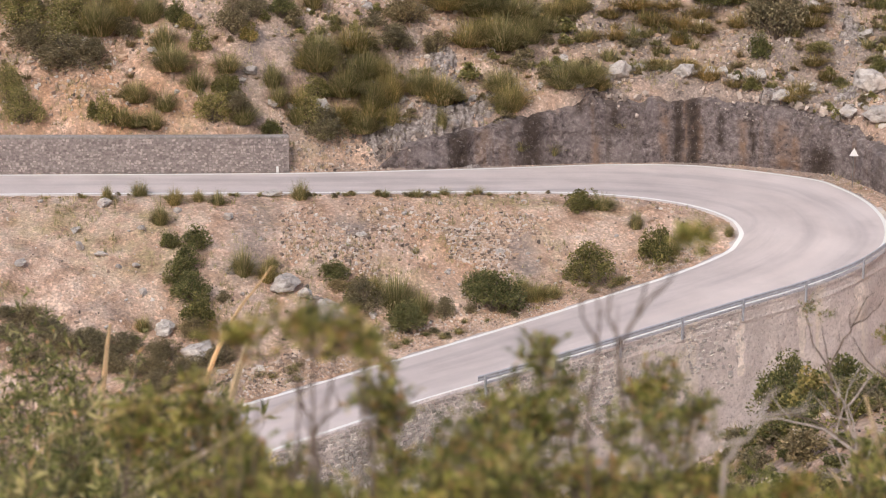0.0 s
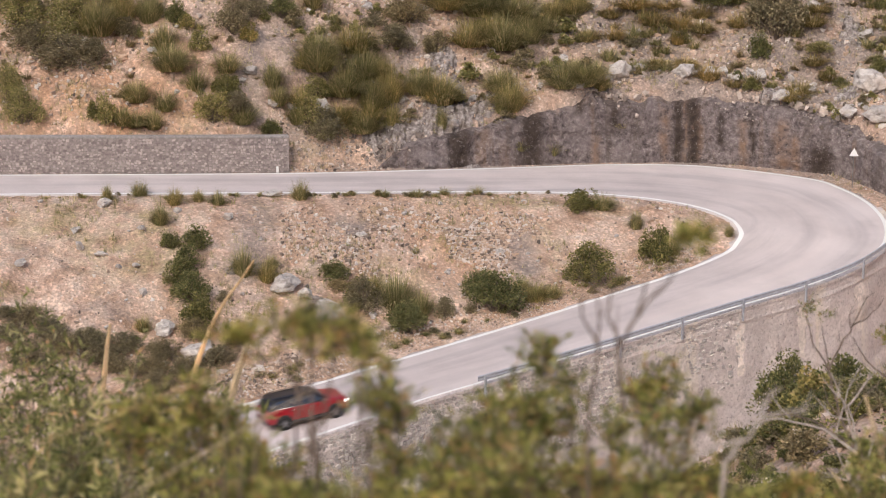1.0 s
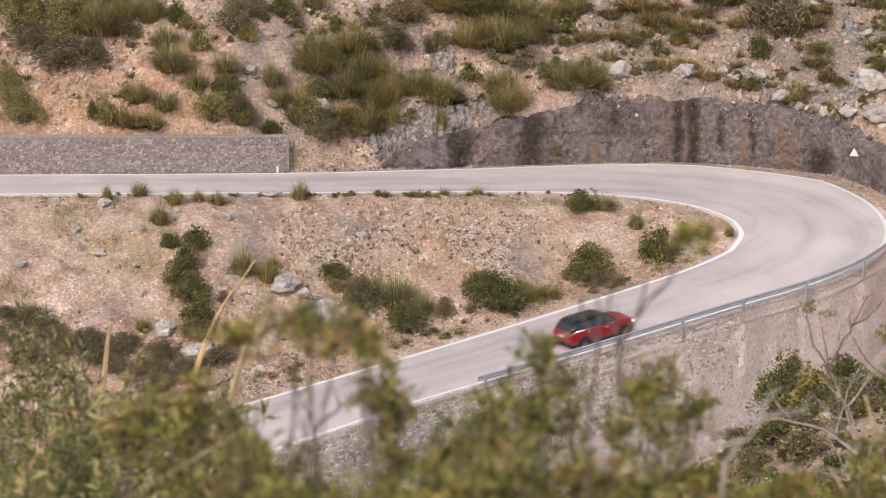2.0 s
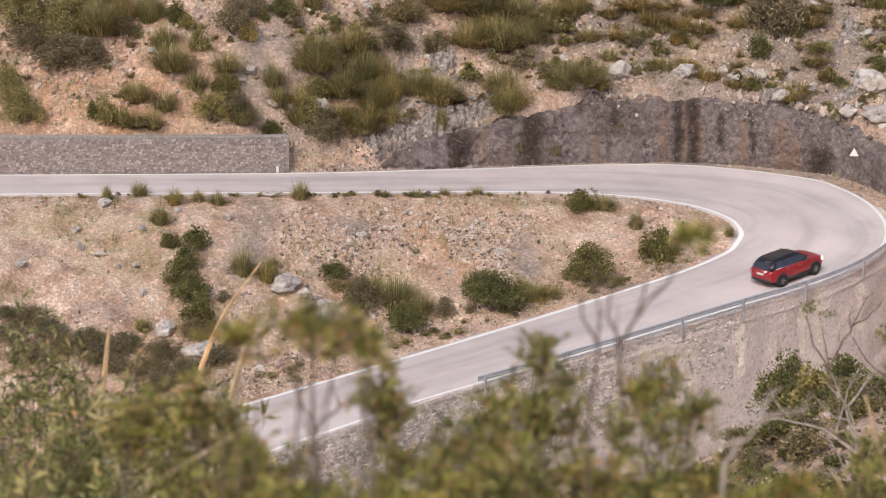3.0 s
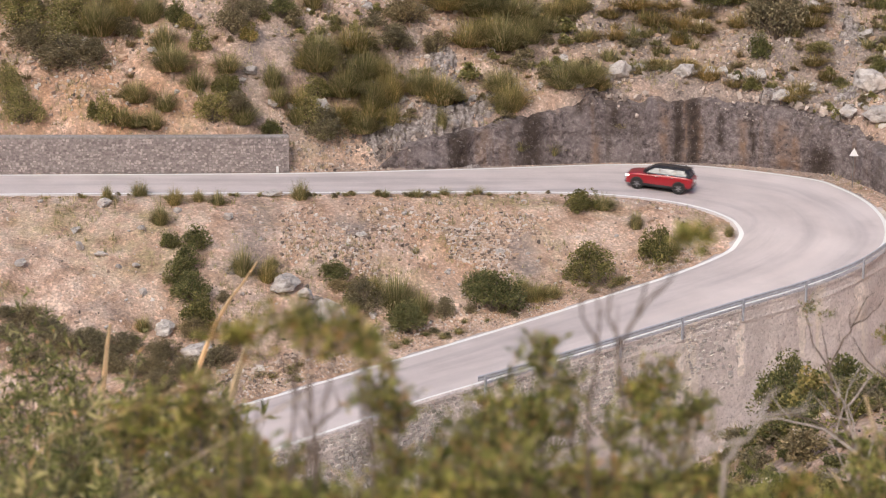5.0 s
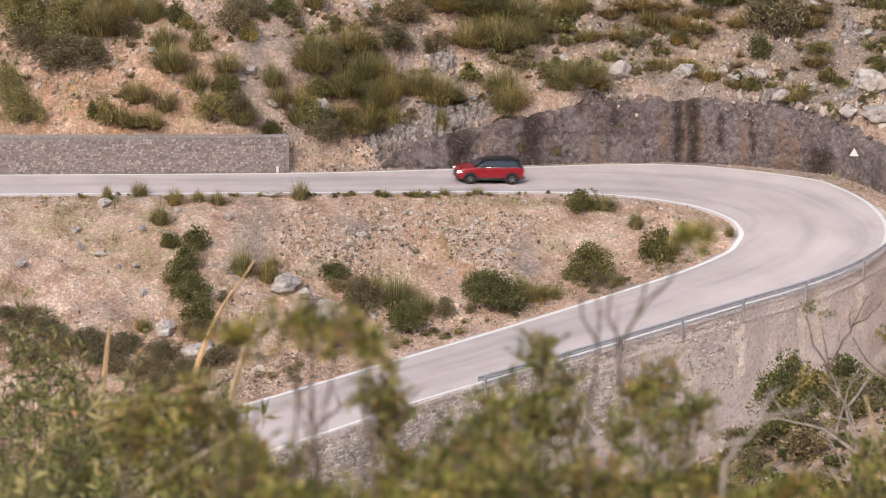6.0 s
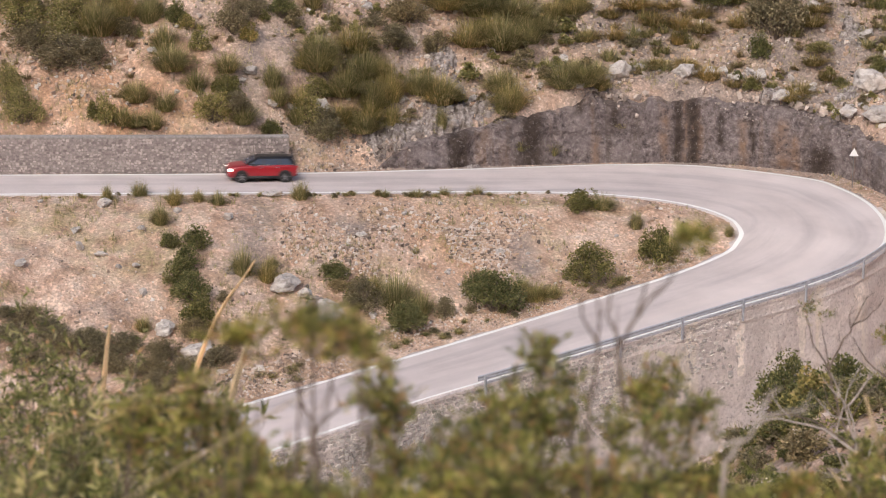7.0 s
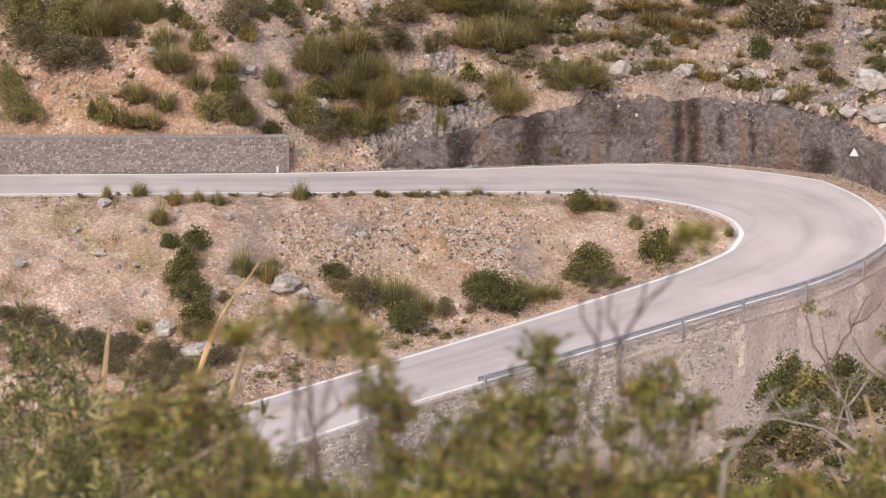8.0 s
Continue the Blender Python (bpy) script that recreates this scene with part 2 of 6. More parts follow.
# ---- the line of the road ----
# inner and outer white lines, from below the bend to above it
INNER = [(-45.36, 72.11, -2.9), (-20.23, 88.28, -0.26), (-8.5, 95.83, 0.97), (-3.45, 99.08, 1.5), (3.12, 103.2, 2.24),
         (11.31, 108.71, 3.17), (14.59, 111.18, 3.54), (16.84, 113.14, 3.97), (17.5, 114.01, 4.32), (17.83, 114.62, 4.59),
         (17.88, 115.12, 4.75), (17.78, 115.75, 4.92), (17.49, 116.76, 5.08), (16.23, 118.53, 5.3), (14.06, 119.54, 5.53),
         (10.95, 120.05, 5.79), (7.41, 119.85, 6.02), (3.69, 119.2, 6.22), (-0.03, 118.33, 6.42), (-6.95, 116.48, 6.81),
         (-15.29, 114.62, 7.2), (-23.9, 112.87, 7.56), (-35.65, 110.48, 8.05), (-57.19, 106.1, 8.95)]
OUTER = [(-41.46, 64.77, -2.85), (-17.15, 82.16, -0.24), (-5.81, 90.27, 0.97), (-0.86, 93.81, 1.5), (6.3, 97.99, 2.24),
         (15.19, 103.5, 3.18), (19.56, 106.31, 3.59), (22.74, 108.65, 3.97), (25.05, 111.34, 4.32), (26.25, 113.52, 4.61),
         (27.01, 117.53, 4.75), (26.85, 121.65, 4.91), (25.71, 125.14, 5.08), (23.8, 127.25, 5.24), (17.31, 129.66, 5.54),
         (11.3, 128.92, 5.8), (6.32, 127.22, 6.03), (1.91, 125.65, 6.23), (-1.16, 124.41, 6.42), (-8.03, 121.82, 6.82),
         (-16.81, 119.73, 7.2), (-25.4, 117.93, 7.56), (-37.14, 115.47, 8.05), (-58.65, 110.96, 8.95)]


def spline(rows, step):
    """A smooth curve through the rows, sampled evenly."""
    p = np.array(rows, float)
    p = np.vstack([2 * p[0] - p[1], p, 2 * p[-1] - p[-2]])
    got = []
    for i in range(1, len(p) - 2):
        a, b, c, d = p[i - 1:i + 3]
        for u in np.linspace(0, 1, 24, endpoint=False):
            got.append(0.5 * (2 * b + (c - a) * u + (2 * a - 5 * b + 4 * c - d) * u * u + (3 * b - a - 3 * c + d) * u ** 3))
    got.append(p[-2])
    got = np.array(got)
    s = np.r_[0, np.cumsum(np.hypot(*np.diff(got[:, :2], axis=0).T))]
    even = np.arange(0, s[-1], step)
    return np.stack([np.interp(even, s, got[:, k]) for k in range(got.shape[1])], 1), even


def along_both(step):
    """Both lines sampled together: centre x, y, z, half width; the way to the left; arc length of the centre."""
    a, b = np.array(INNER, float), np.array(OUTER, float)
    both, _ = spline(np.hstack([(a + b) / 2, (a - b) / 2]), step)
    mid, half = both[:, :3], both[:, 3:5]
    w = np.linalg.norm(half, axis=1)
    s = np.r_[0, np.cumsum(np.hypot(*np.diff(mid[:, :2], axis=0).T))]
    return np.c_[mid, w], half / w[:, None], s


LANE, LEFT, LANE_S = along_both(0.25)
TANGENT = np.gradient(LANE[:, :2], axis=0)
TANGENT /= np.linalg.norm(TANGENT, axis=1)[:, None]
EDGE_IN = LANE[:, :2] + LEFT * LANE[:, 3:]
EDGE_OUT = LANE[:, :2] - LEFT * LANE[:, 3:]


def square_left(line):
    d = np.gradient(line, axis=0)
    d /= np.linalg.norm(d, axis=1)[:, None] + 1e-9
    return np.stack([-d[:, 1], d[:, 0]], 1)


SQUARE_IN, SQUARE_OUT = square_left(EDGE_IN), square_left(EDGE_OUT)
APEX = int(np.argmax(LANE[:, 0]))


def station(x):
    """Arc length of the upper leg where it passes x."""
    return float(np.interp(-x, -LANE[APEX:, 0], LANE_S[APEX:]))


def station_low(x):
    return float(np.interp(x, LANE[:APEX, 0], LANE_S[:APEX]))


def beside(s, off, up=0.0, mid=False):
    """The point at arc length s, off metres outside the outer white line (inside the inner one if mid is 1), up metres above the road."""
    i = min(max(s / 0.25, 0), len(LANE) - 1.001)
    k, f = int(i), i - int(i)
    row = LANE[k] * (1 - f) + LANE[k + 1] * f
    n = LEFT[k] * (1 - f) + LEFT[k + 1] * f
    d = (row[3] + off) * (1 if mid else -1)
    return Vector((row[0] + n[0] * d, row[1] + n[1] * d, row[2] + up))


# ---- noise on arrays ----
def lattice(x, y, seed):
    h = np.sin(x * 127.1 + y * 311.7 + seed * 74.7) * 43758.5453
    return h - np.floor(h)


def value_noise(x, y, seed):
    xi, yi = np.floor(x), np.floor(y)
    u, v = x - xi, y - yi
    u, v = u * u * (3 - 2 * u), v * v * (3 - 2 * v)
    a, b = lattice(xi, yi, seed), lattice(xi + 1, yi, seed)
    c, d = lattice(xi, yi + 1, seed), lattice(xi + 1, yi + 1, seed)
    return (a * (1 - u) + b * u) * (1 - v) + (c * (1 - u) + d * u) * v - 0.5


def fbm(x, y, scale, octaves=5, seed=1, gain=0.5):
    total, amp = 0.0, 1.0
    for o in range(octaves):
        total = total + amp * value_noise(x / scale + 13.7 * o, y / scale - 7.3 * o, seed + o)
        scale, amp = scale * 0.5, amp * gain
    return total


def smooth(a, lo, hi):
    t = np.clip((a - lo) / (hi - lo), 0, 1)
    return t * t * (3 - 2 * t)


# ---- ground ----
S_WALL_END = station(-9.6)       # where the masonry wall beside the upper road stops
S_CUT = [station(v) for v in (-5.0, -3.0, 0.6, 5.5, 10.2, 14.0, 18.0)]
CUT_S = np.array([LANE_S[APEX] - 8.0, LANE_S[APEX] + 2.0] + S_CUT[::-1] + [S_WALL_END - 1.2, S_WALL_END + 1.6, 400.0])
CUT_H = np.array([1.2, 2.9, 4.5, 4.75, 4.35, 3.2, 1.9, 1.3, 0.5, 0.5, 2.15, 2.15])


def cut_height(s):
    return np.interp(s, CUT_S, CUT_H) * (1 + 0.20 * fbm(np.asarray(s, float), np.zeros_like(np.asarray(s, float)), 2.4, 4, 21))


def verge(s):
    """Extra width of the gravel strip outside the bend."""
    return 1.3 * (1 - smooth(np.asarray(s, float), LANE_S[APEX] + 5.0, LANE_S[APEX] + 15.0))


# patches of the slopes: centre x, y, half widths, weight
RUSTY = [(-21.5, 122.5, 3.6, 3.2, 1.0), (-17.5, 124.5, 2.6, 2.4, 0.9), (-7.0, 120.4, 2.2, 1.4, 1.3), (1.6, 111.6, 2.2, 2.8, 1.25), (-0.6, 113.4, 1.5, 1.6, 0.6), (-9.0, 112.6, 3.0, 1.4, 0.5), (-25.0, 121.0, 2.0, 3.0, 0.7)]
TURF = [(-22.5, 109.5, 3.2, 3.2, 0.9), (-17.2, 107.0, 3.4, 2.6, 0.9), (-17.5, 110.6, 3.0, 1.2, 0.6), (6.6, 112.5, 1.6, 2.4, 0.8), (-3.6, 107.8, 2.8, 1.2, 0.6), (5.5, 117.2, 4.0, 0.8, 1.0), (-23.0, 112.9, 5.0, 0.7, 0.9), (20.0, 137.0, 9.0, 4.0, 0.6)]
GREYISH = [(4.6, 111.3, 1.2, 2.0, 1.2), (-5.0, 111.8, 2.2, 1.6, 0.8), (-11.0, 107.0, 1.4, 4.0, 0.9), (-10.5, 112.0, 1.6, 2.0, 0.7), (0.5, 128.5, 6.5, 5.5, 1.2), (17.0, 132.5, 12.0, 4.0, 1.1), (27.0, 135.5, 7.0, 9.0, 1.3), (9.5, 134.0, 3.0, 1.8, 0.7), (-10.5, 127.5, 4.0, 4.5, 0.9), (14.0, 139.0, 14.0, 5.0, 1.0)]
CRAGGY = [(1.8, 127.5, 3.4, 3.6, 1.0), (27.5, 132.5, 4.5, 4.0, 1.0), (-3.5, 123.5, 2.6, 2.0, 0.8)]


def zone(x, y, spots):
    """How far a point belongs to one of the patches, with ragged edges."""
    v = np.zeros_like(x)
    for cx, cy, rx, ry, w in spots:
        v = np.maximum(v, w * np.exp(-((x - cx) / rx) ** 2 - ((y - cy) / ry) ** 2))
    return np.clip(v * (1 + 1.5 * fbm(x, y, 1.8, 4, 63)), 0, 1)


def near_slope(x, y):
    yy = np.clip(y, -200, 190)
    return 32.3 - 0.42 * yy + 0.0003 * yy * yy + 0.02 * x + 5.2 * np.exp(-((x - 13.0) / 5.0) ** 2 - ((yy - 60.0) / 16.0) ** 2)


def ground_height(x, y):
    x, y = np.asarray(x, float), np.asarray(y, float)
    shape = x.shape
    x, y = x.ravel(), y.ravel()
    z = np.empty_like(x)
    for a in range(0, len(x), 4000):
        px, py = x[a:a + 4000], y[a:a + 4000]
        rows = np.arange(len(px))
        din = np.hypot(px[:, None] - EDGE_IN[None, :, 0], py[:, None] - EDGE_IN[None, :, 1])
        dout = np.hypot(px[:, None] - EDGE_OUT[None, :, 0], py[:, None] - EDGE_OUT[None, :, 1])
        ki, ko = np.argmin(din, 1), np.argmin(dout, 1)
        inside = ((px - EDGE_IN[ki, 0]) * SQUARE_IN[ki, 0] + (py - EDGE_IN[ki, 1]) * SQUARE_IN[ki, 1] > 0) & (din[rows, ki] < dout[rows, ko])
        outside = ((px - EDGE_OUT[ko, 0]) * SQUARE_OUT[ko, 0] + (py - EDGE_OUT[ko, 1]) * SQUARE_OUT[ko, 1] < 0) & ~inside
        out = np.where(outside, dout[rows, ko], np.where(inside, din[rows, ki], 0))
        k = np.where(inside, ki, ko)
        road, s = LANE[k, 2], LANE_S[k]
        lo, hi = np.argmin(din[:, :APEX], 1), np.argmin(din[:, APEX:], 1) + APEX
        dl, du = np.maximum(din[rows, lo] - 0.45, 0.02), np.maximum(din[rows, hi] - 0.55, 0.02)
        # between the two legs: an even bank with gullies
        t = dl / (dl + du)
        t = t + 0.10 * np.sin(2 * np.pi * t) * -0.6
        bank = LANE[lo, 2] * (1 - t) + LANE[hi, 2] * t
        calm = np.clip(np.minimum(dl, du) / 5.0, 0, 1)
        bank = bank + calm * (fbm(px, py * 0.6, 7.0, 3, 3) * 0.9 + fbm(px, py, 1.6, 4, 8) * 0.40)
        # above the upper leg: cut face, then hillside
        cut = cut_height(s)
        beyond = np.maximum(out - verge(s) - 1.3, 0)
        cut = cut + (2.4 - cut) * smooth(beyond, 0.3, 5.0)
        rise = smooth(out - verge(s), 0.75, 1.75)
        slope = 0.66 * np.minimum(beyond, 70) + 0.30 * np.maximum(beyond - 70, 0)
        slope = np.minimum(slope, 330)
        rough = np.clip(beyond / 4.0, 0, 1)
        crag = np.abs(fbm(px + 0.5 * py, py, 3.2, 4, 17)) * (0.9 + 0.9 * zone(px, py, CRAGGY))
        hill = road + cut * rise + slope + rough * (fbm(px, py, 9.0, 3, 5) * 2.2 + fbm(px, py, 2.0, 5, 15) * 0.75 + crag)
        # below the lower leg: foot of the retaining wall and the near hillside
        low = near_slope(px, py) + fbm(px, py, 8.0, 4, 31) * 0.9
        foot = np.clip(3.4 + 0.16 * (px + 3.0), 2.6, 6.5)
        low = np.where(out < 0.40, road - 0.12, np.minimum(low, road - foot + 0.5 * np.clip(out - 3, 0, 10) + 0.85 * np.maximum(out - 13, 0)))
        share = smooth(s, LANE_S[APEX] - 5.0, LANE_S[APEX] + 0.5)
        outer = low * (1 - share) + hill * share
        kc = np.argmin(np.hypot(px[:, None] - LANE[None, :, 0], py[:, None] - LANE[None, :, 1]), 1)
        bed = np.minimum(np.minimum(LANE[ki, 2], LANE[ko, 2]), LANE[kc, 2]) - 0.22
        v = np.where(inside, bank, np.where(outside, outer, bed))
        v = np.where((out < 0.42) & (inside | outside), road - 0.12, v)
        z[a:a + 4000] = v
    return z.reshape(shape)


def grow(start, stop, step, ratio):
    got, v = [], start
    while abs(v - start) < abs(stop - start):
        step *= ratio
        v += step if stop > start else -step
        got.append(v)
    return got


def build_ground():
    xs = np.arange(-36, 36.01, 0.25)
    xs = np.array(grow(-36, -2500, 0.25, 1.22)[::-1] + list(xs) + grow(36, 2500, 0.25, 1.22))
    ys = np.arange(80, 147.01, 0.25)
    ys = np.array(grow(80, -2500, 0.25, 1.045)[::-1] + list(ys) + grow(147, 2500, 0.25, 1.2))
    gx, gy = np.meshgrid(xs, ys)
    gz = ground_height(gx, gy)
    verts = np.stack([gx, gy, gz], -1).reshape(-1, 3)
    nx = len(xs)
    i = (np.arange(len(ys) - 1)[:, None] * nx + np.arange(nx - 1)[None, :]).ravel()
    faces = np.stack([i, i + 1, i + nx + 1, i + nx], 1)
    me = bpy.data.meshes.new("ground")
    me.from_pydata(verts.tolist(), [], faces.tolist())
    me.polygons.foreach_set("use_smooth", [True] * len(me.polygons))
    me.materials.append(SOIL)
    for name, spots in (("rusty", RUSTY), ("turf", TURF), ("greyish", GREYISH)):
        me.attributes.new(name, "FLOAT", "POINT").data.foreach_set("value", zone(gx.ravel(), gy.ravel(), spots))
    return tagged(new("ground", me), "dry stony hillside of tan soil with gullies", "ground", kind="structure")


build_ground()


# ---- mesh helpers ----
def mesh_of(name, verts, faces, material, shaded=False):
    me = bpy.data.meshes.new(name)
    me.from_pydata([tuple(v) for v in verts], [], [tuple(f) for f in faces])
    if shaded:
        me.polygons.foreach_set("use_smooth", [True] * len(me.polygons))
    me.materials.append(material)
    return me


def part(name, data, material, parent, label="", shaded=False):
    """Links a bmesh or a mesh as one object under its thing."""
    if isinstance(data, bmesh.types.BMesh):
        me = bpy.data.meshes.new(name)
        data.normal_update()
        if shaded:
            for f in data.faces:
                f.smooth = True
        data.to_mesh(me)
        data.free()
        me.materials.append(material)
    else:
        me = data
    ob = new(name, me)
    if parent:
        ob.parent = parent
    if label:
        ob["label"] = label
    return ob


def ribbon(name, s0, s1, offs, material, step=0.5):
    """A strip that follows the road; offs gives for each rail a function of s: (metres to the left of the centre, height)."""
    n = max(2, int((s1 - s0) / step) + 1)
    verts, faces, uv = [], [], []
    m = len(offs)
    for s in np.linspace(s0, s1, n):
        i = min(max(s / 0.25, 0), len(LANE) - 1.001)
        k, f = int(i), i - int(i)
        row = LANE[k] * (1 - f) + LANE[k + 1] * f
        nn = LEFT[k] * (1 - f) + LEFT[k + 1] * f
        for o in offs:
            d, h = o(row[3], s)
            verts.append((row[0] + nn[0] * d, row[1] + nn[1] * d, row[2] + h))
            uv.append((s, d))
    for i in range(n - 1):
        for j in range(m - 1):
            faces.append((i * m + j, (i + 1) * m + j, (i + 1) * m + j + 1, i * m + j + 1))
    me = mesh_of(name, verts, faces, material, True)
    layer = me.uv_layers.new(name="UVMap")
    flat = np.array(uv)[[l.vertex_index for l in me.loops]].ravel()
    layer.data.foreach_set("uv", flat)
    return me


# ---- road ----
S_END = LANE_S[-1] - 0.3


def build_road():
    def ragged(s):
        return 0.10 * math.sin(s * 1.7) + 0.08 * math.sin(s * 4.1 + 1)
    apron = lambda s: 0.30
    offs = [lambda w, s: (w + apron(s) + 0.06 + ragged(s), -0.2), lambda w, s: (w + apron(s) + ragged(s), -0.01)]
    offs += [(lambda f: lambda w, s: (w * f, 0.012 * (1 - abs(f))))(f) for f in (0.95, 0.6, 0.2, -0.2, -0.6, -0.95)]
    offs += [lambda w, s: (-w - 0.30, -0.01), lambda w, s: (-w - 0.31, -0.2)]
    tagged(new("road", ribbon("road", 0.3, S_END, offs, ASPHALT)), "pale grey worn asphalt mountain road", "road", kind="structure")
    inner = [lambda w, s: (w + 0.145, 0.006), lambda w, s: (w - 0.145, 0.008)]
    outer = [lambda w, s: (-w + 0.145, 0.008), lambda w, s: (-w - 0.145, 0.006)]
    tagged(new("road_line_inner", ribbon("road_line_inner", 0.3, S_END, inner, LINE)), "worn white painted edge line on asphalt", "road line", kind="structure")
    tagged(new("road_line_outer", ribbon("road_line_outer", 0.3, S_END, outer, LINE)), "worn white painted edge line on asphalt", "road line", kind="structure")


build_road()


# ---- stone pieces ----
def stone_shape(rng):
    """Outline and relief of one rough wall stone, one metre wide and high, growing along +y."""
    n = rng.choice((6, 7, 8))
    ring = []
    for i in range(n):
        a = 2 * math.pi * (i + rng.uniform(-0.25, 0.25)) / n
        k = 0.5 / max(abs(math.cos(a)), abs(math.sin(a))) ** 0.72
        k *= rng.uniform(0.74, 1.06)
        ring.append((k * math.cos(a), k * math.sin(a)))
    verts = [(x, 0.0, z) for x, z in ring] + [(x * 0.97, 0.55, z * 0.97) for x, z in ring]
    lean = rng.uniform(-0.15, 0.15)
    verts += [(x * 0.86, 1.0 + lean * x + rng.uniform(-0.15, 0.15), z * 0.86) for x, z in ring]
    faces = []
    for r in range(2):
        for i in range(n):
            j = (i + 1) % n
            faces.append((r * n + i, (r + 1) * n + i, (r + 1) * n + j, r * n + j))
    faces.append(tuple(range(3 * n - 1, 2 * n - 1, -1)))
    return verts, faces


def flipped(faces):
    return [tuple(reversed(f)) for f in faces]


def face_frame(s, off, up, toward_road):
    """A frame on a wall beside the road: x along it, y out of its face, z up."""
    at = beside(s, off, up)
    ahead = (beside(s + 0.5, off, up) - beside(s - 0.5, off, up)).normalized()
    z = Vector((0, 0, 1))
    normal = ahead.cross(z).normalized()
    k = min(int(s / 0.25), len(LEFT) - 1)
    left = Vector((LEFT[k][0], LEFT[k][1], 0))
    if (normal.dot(left) > 0) != toward_road:
        normal = -normal
    x = normal.cross(z).normalized()
    return Matrix(((x.x, normal.x, z.x, at.x), (x.y, normal.y, z.y, at.y), (x.z, normal.z, z.z, at.z), (0, 0, 0, 1)))


def lay_stones(wall, spans, off, toward_road, size, near, material, joined_material, seed, depth=0.07, fill=0.93, fade=None):
    """Courses of rubble on a wall's face. spans: function of s giving bottom and top. near: the stretch whose stones are single parts."""
    rng = random.Random(seed)
    shapes = [stone_shape(rng) for _ in range(9)]
    meshes = [mesh_of("stone", v, f, material) for v, f in shapes]
    s0, s1, bottom, top = spans
    verts, faces, singles = [], [], 0
    z = bottom
    while z < top - 0.06:
        h = size * rng.uniform(0.62, 1.05)
        s = s0 + rng.uniform(0, size)
        while s < s1:
            w = size * rng.uniform(0.7, 1.55)
            zz = z + h / 2 + rng.uniform(-0.2, 0.2) * h
            m = face_frame(s + w / 2, off(zz), zz, toward_road)
            m = m @ Matrix.Rotation(rng.uniform(-0.35, 0.35), 4, "Y") @ Matrix.Diagonal((w * fill, depth * rng.uniform(0.6, 1.2), h * fill * rng.uniform(0.9, 1.15), 1))
            k = rng.randrange(len(shapes))
            if fade and rng.random() < (s - fade[0]) / (fade[1] - fade[0]):
                s += w
                continue
            if near[0] < s < near[1] and near[2] < zz < near[3] and singles < 300:
                singles += 1
                ob = new("stone", meshes[k])
                ob.parent = wall
                ob.matrix_basis = m
            else:
                b = len(verts)
                verts += [tuple(m @ Vector(v)) for v in shapes[k][0]]
                faces += [tuple(b + i for i in f) for f in shapes[k][1]]
            s += w
        z += h
    if verts:
        rest = new("rubble_masonry", mesh_of("rubble_masonry", verts, faces, joined_material))
        rest.parent = wall
        tagged(rest, kind="stuff")


def wall_strip(name, s0, s1, rails, material, step=0.5, caps=True):
    """A closed wall that follows the road's outer side. rails: (metres outside the line, height) in order round the section."""
    n = max(2, int((s1 - s0) / step) + 1)
    m = len(rails)
    verts, faces = [], []
    for s in np.linspace(s0, s1, n):
        verts += [tuple(beside(s, o, u)) for o, u in rails]
    for i in range(n - 1):
        for j in range(m):
            k = (j + 1) % m
            faces.append((i * m + j, i * m + k, (i + 1) * m + k, (i + 1) * m + j))
    if caps:
        faces += [tuple(range(m - 1, -1, -1)), tuple((n - 1) * m + j for j in range(m))]
    return mesh_of(name, verts, faces, material)


# ---- masonry wall beside the upper road ----
def build_upper_wall():
    s0, s1 = station(-10.0) - 1.0, LANE_S[-1] - 4
    wall = tagged(new("wall_upper", wall_strip("wall_upper", s0, s1, [(0.42, -0.3), (0.50, 2.18), (1.05, 2.18), (1.25, -0.3)], MORTAR)),
                  "grey rubble masonry wall with flat mortared top", "wall", kind="structure")
    cap = new("coping", wall_strip("coping", s0 - 0.04, s1, [(0.455, 2.184), (0.46, 2.29), (1.10, 2.30), (1.10, 2.184)], COPING))
    cap.parent = wall
    lay_stones(wall, (s0 + 0.05, station(-31.5), -0.02, 2.15), lambda z: 0.425 + 0.032 * z, True, 0.185, (s0, s0 + 4.4, -1, 3), STONE_GREY, STONE_GREY_JOINED, 11, 0.05, 1.02)
    return s0


S_UPPER_WALL = build_upper_wall()


# ---- retaining wall under the lower leg ----
def lower_face(s, z):
    """How far the rough face of the retaining wall stands outside the line."""
    rough = 0.16 * float(fbm(np.array(s), np.array(z), 1.1, 4, 51)) * min(1, max(0.03 - z, 0) / 0.5)
    return 0.44 + 0.05 * -z + rough + (0.05 if -0.75 < z < -0.62 else 0.0)


